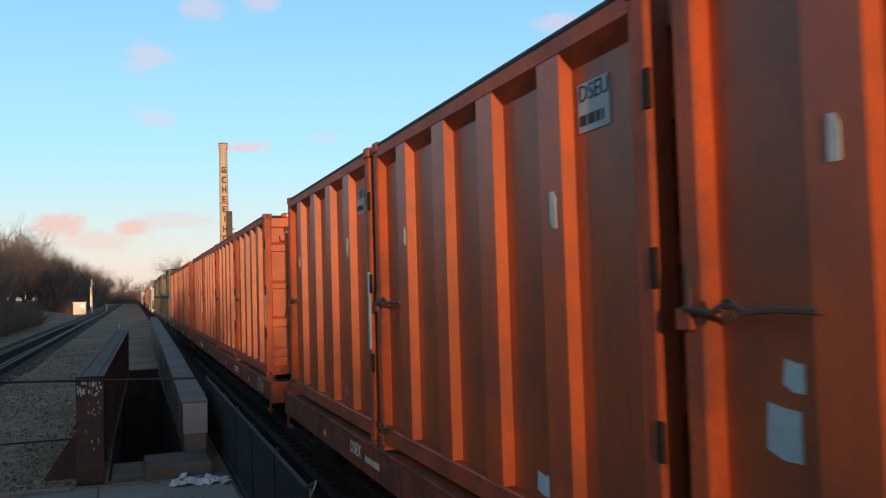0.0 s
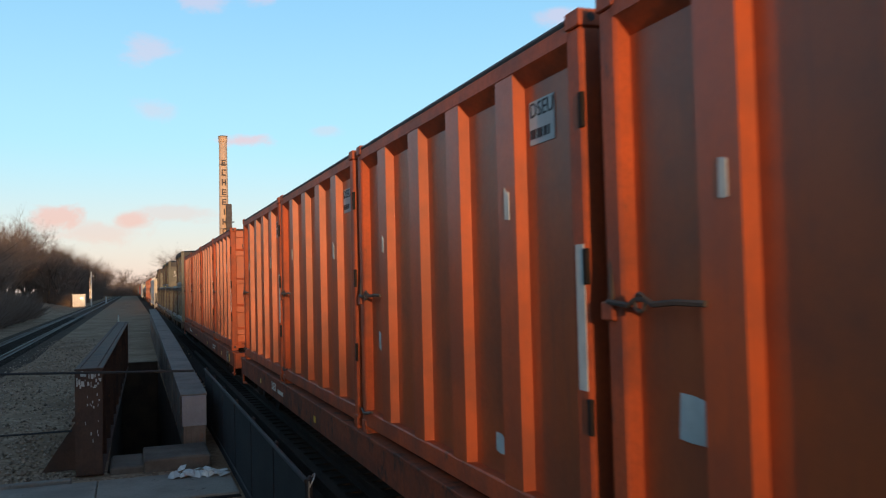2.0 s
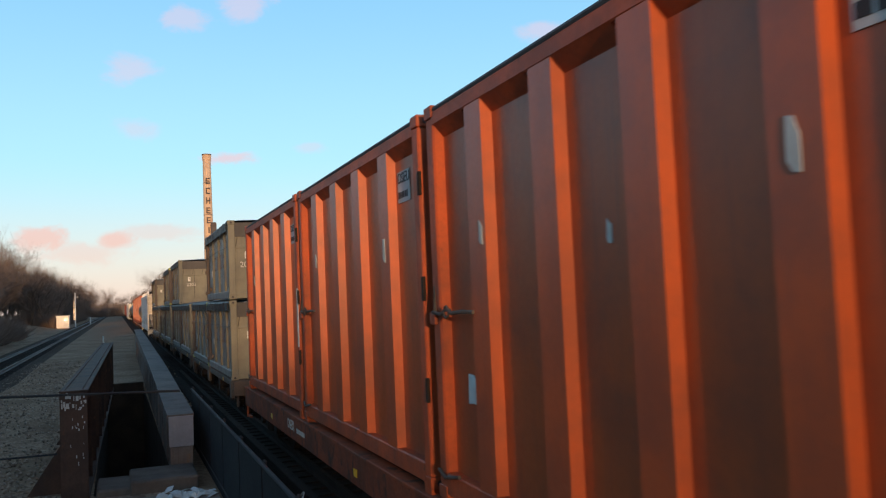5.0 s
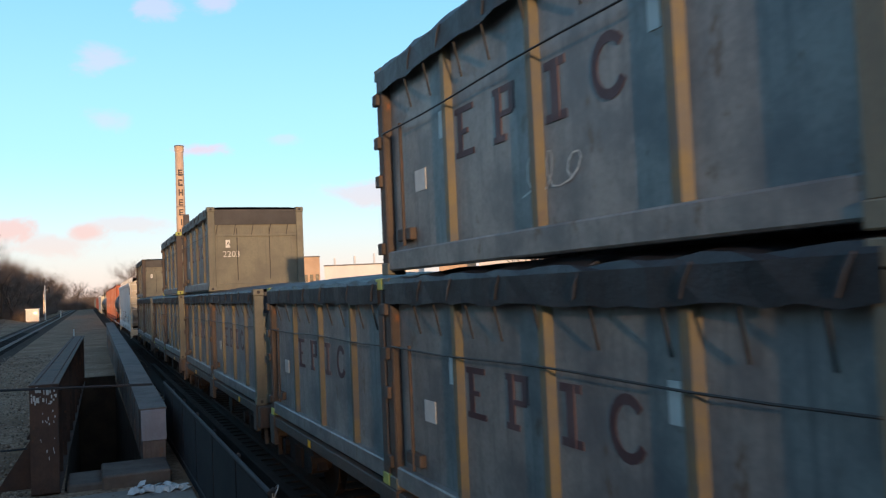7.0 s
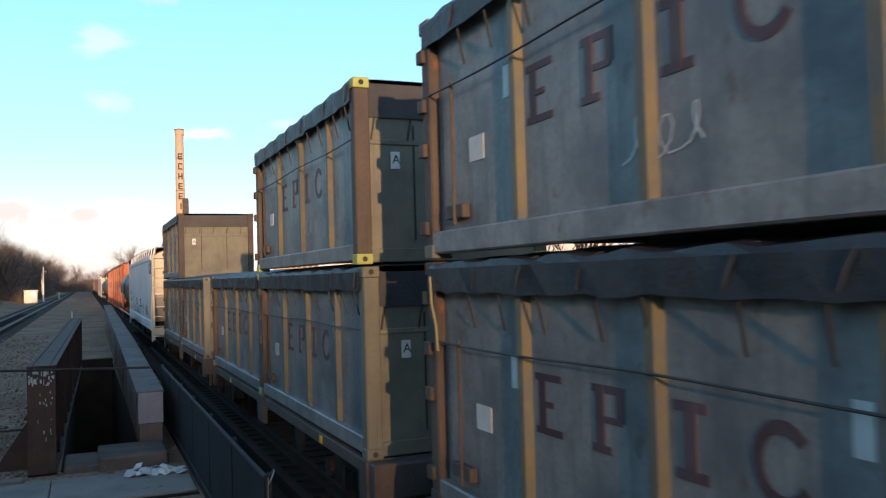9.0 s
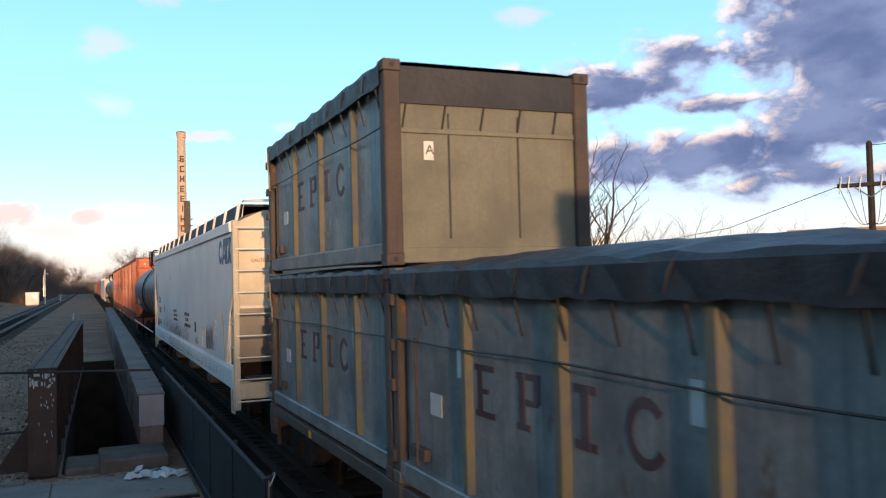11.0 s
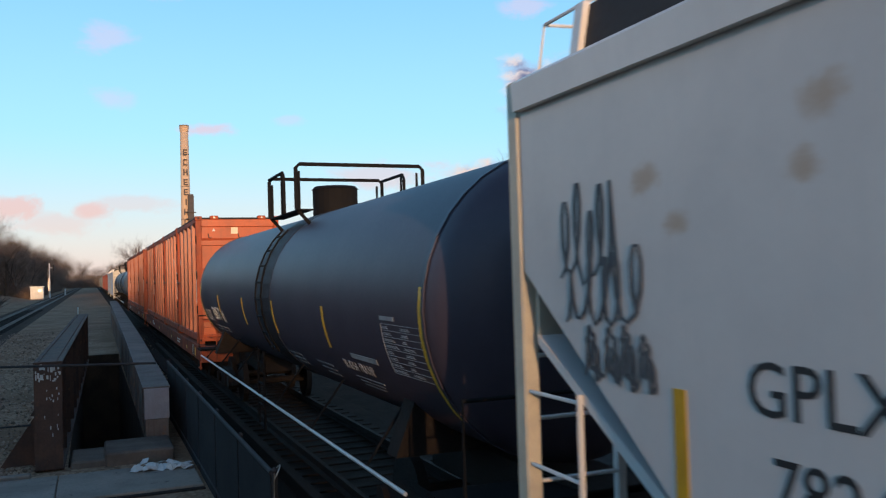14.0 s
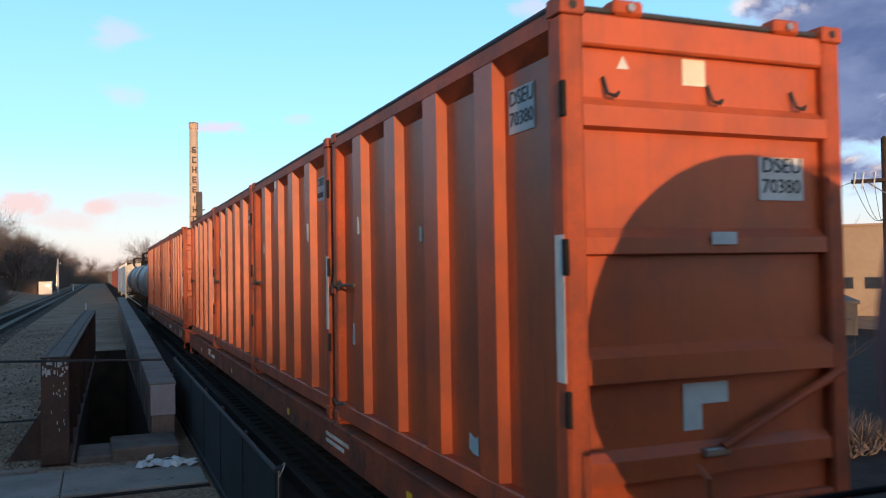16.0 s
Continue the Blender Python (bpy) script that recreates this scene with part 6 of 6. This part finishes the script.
def tank_writing(t):
    """Pale stencils laid on the curve of the near side."""
    R, zc, xc = 1.44, 2.62, 1.52

    def wrap(ob):
        for v in ob.data.vertices:
            z = v.co.z - zc
            v.co.x = xc - math.sqrt(max(0.01, (R + 0.004) ** 2 - z * z)) + v.co.x
        return ob

    def bar(y0, y1, z0, z1):
        bm = B()
        k = max(1, int((z1 - z0) / 0.06))
        for i in range(k):
            box(bm, -0.003, 0.003, y0, y1, z0 + (z1 - z0) * i / k, z0 + (z1 - z0) * (i + 1) / k)
        wrap(part("stencil_bar", bm, STENCIL, t))

    wrap(lettering("SR-8754  FRA HP", 0.165, STENCIL, t, (0, 3.20, 1.80), "stencil"))
    bar(1.68, 2.65, 2.00, 2.06)
    for k in range(3):
        bar(1.95 + 0.1 * k, 3.0 - 0.05 * k, 1.745 - 0.05 * k, 1.760 - 0.05 * k)
    # data panel: ruled grid
    for k in range(9):
        z = 1.97 + 0.062 * k
        bar(0.12, 1.19, z, z + 0.005)
        if 0 < k + 1 < 9:
            for y1, wide in ((1.17, 0.40 - 0.07 * (k * 5 % 4)), (0.62, 0.30 - 0.06 * (k * 3 % 4))):
                bar(y1 - wide, y1, z + 0.018, z + 0.028), bar(y1 - wide * 0.9, y1 - 0.02, z + 0.034, z + 0.042)
    bar(1.184, 1.19, 1.97, 2.47)
    bar(0.78, 1.20, 2.505, 2.545)
    for y in (5.8, 4.0):
        for k in range(3):
            bar(y, y + 0.85 - 0.1 * k, 1.76 - 0.07 * k, 1.784 - 0.07 * k)
    wrap(lettering("220571", 0.435, PALE, t, (0, 14.42, 1.89), "code_digits"))
    # the owner's mark as four plain glyph blocks
    for k in range(4):
        y = 15.56 - 0.265 * k
        bar(y, y + 0.20, 1.91, 1.955), bar(y, y + 0.20, 2.13, 2.175), bar(y + 0.14, y + 0.20, 1.91, 2.175)
    for y0, y1, z0, z1 in ((12.60, 12.88, 1.95, 1.965), (12.60, 12.88, 2.205, 2.22), (12.60, 12.615, 1.95, 2.22), (12.865, 12.88, 1.95, 2.22), (12.66, 12.82, 2.13, 2.165), (12.68, 12.80, 2.07, 2.085), (12.68, 12.80, 1.99, 2.005), (12.785, 12.80, 1.99, 2.085)):
        bar(y0, y1, z0, z1)
    for k in range(2):
        for m in range(7):
            bar(13.05 + 0.31 * m, 13.05 + 0.31 * m + 0.21, 1.78 - 0.085 * k, 1.81 - 0.085 * k)


tank = tank_car(TANK, "black tank car with a railed top platform")
tank2 = copy_thing(tank, Matrix())
for o in tank2.children:
    if o.name.startswith("tank"):
        o.data = o.data.copy()
        o.data.materials[0] = TANK_GREY
tagged(tank2, "blue-grey tank car further back in the train")
tank_writing(tank)
ROLLING.append((tank, TX, 153.1, 0.0))


# ---- the train: far cars ----
def boxcar(material, label, L=15.5, H=3.2):
    t = thing("boxcar", label, "boxcar", "boxcars")
    W = 2.9
    part("body", box(B(), 0, W, 0, L, 1.05, 1.05 + H, 0.03), material, t)
    part("roof", prism(B(), [(0, 1.05 + H), (W / 2, 1.3 + H), (W, 1.05 + H)], "y", 0, L), ROOFING, t)
    part("door", box(B(), -0.05, 0.0, L / 2 - 1.5, L / 2 + 1.5, 1.15, 0.9 + H, 0.01), material, t)
    part("door_rail", box(B(), -0.08, 0.0, L / 2 - 3, L / 2 + 3, 0.95 + H, 1.02 + H), UNDER, t)
    for k in range(16):
        y = 0.3 + (L - 0.7) * k / 15
        if abs(y - L / 2) > 1.7:
            part("side_post", box(B(), -0.06, 0.0, y, y + 0.09, 1.1, 0.98 + H), material, t)
    part("side_sill", box(B(), -0.01, W + 0.01, 0.1, L - 0.1, 0.85, 1.05), UNDER, t)
    part("coupler", box(B(), W / 2 - 0.12, W / 2 + 0.12, -0.9, L + 0.9, 0.72, 0.98), UNDER, t)
    for y in (1.7, L - 1.7):
        moved_truck(t, y, X0 - 2.6)
    return t


TAIL = 227.3
tagged(hop2, "pale grey covered hopper car far back in the train")
ROLLING.append((tank2, TX, TAIL, 0.0))
ROLLING.append((copy_thing(tank2, Matrix()), TX, TAIL + 18.8, 0.0))
ROLLING.append((hop2, HX, TAIL + 37.2, 0.0))
ROLLING.append((copy_thing(hop2, Matrix()), HX, TAIL + 58.5, 0.0))
red = boxcar(REDBROWN, "red-brown boxcar far back in the train")
ROLLING.append((red, 2.6, TAIL + 80.0, 0.0))
for k in range(4):
    ROLLING.append((copy_thing(red, Matrix()), 2.6, TAIL + 97.2 + 17.2 * k, 0.0))
grey = boxcar(TANK_GREY, "dull grey boxcar far back in the train")
for k in range(6):
    ROLLING.append((grey if not k else copy_thing(grey, Matrix()), 2.6, TAIL + 166 + 17.2 * k, 0.0))
for ob, px, pu, pz in ROLLING:
    ob.matrix_world = pose(px, pu, pz)


def motions():
    for ob, x, u, z in ROLLING:
        walk(ob, [(t, pose(x, u - s, z)) for t, s in TRAVEL])


motions()
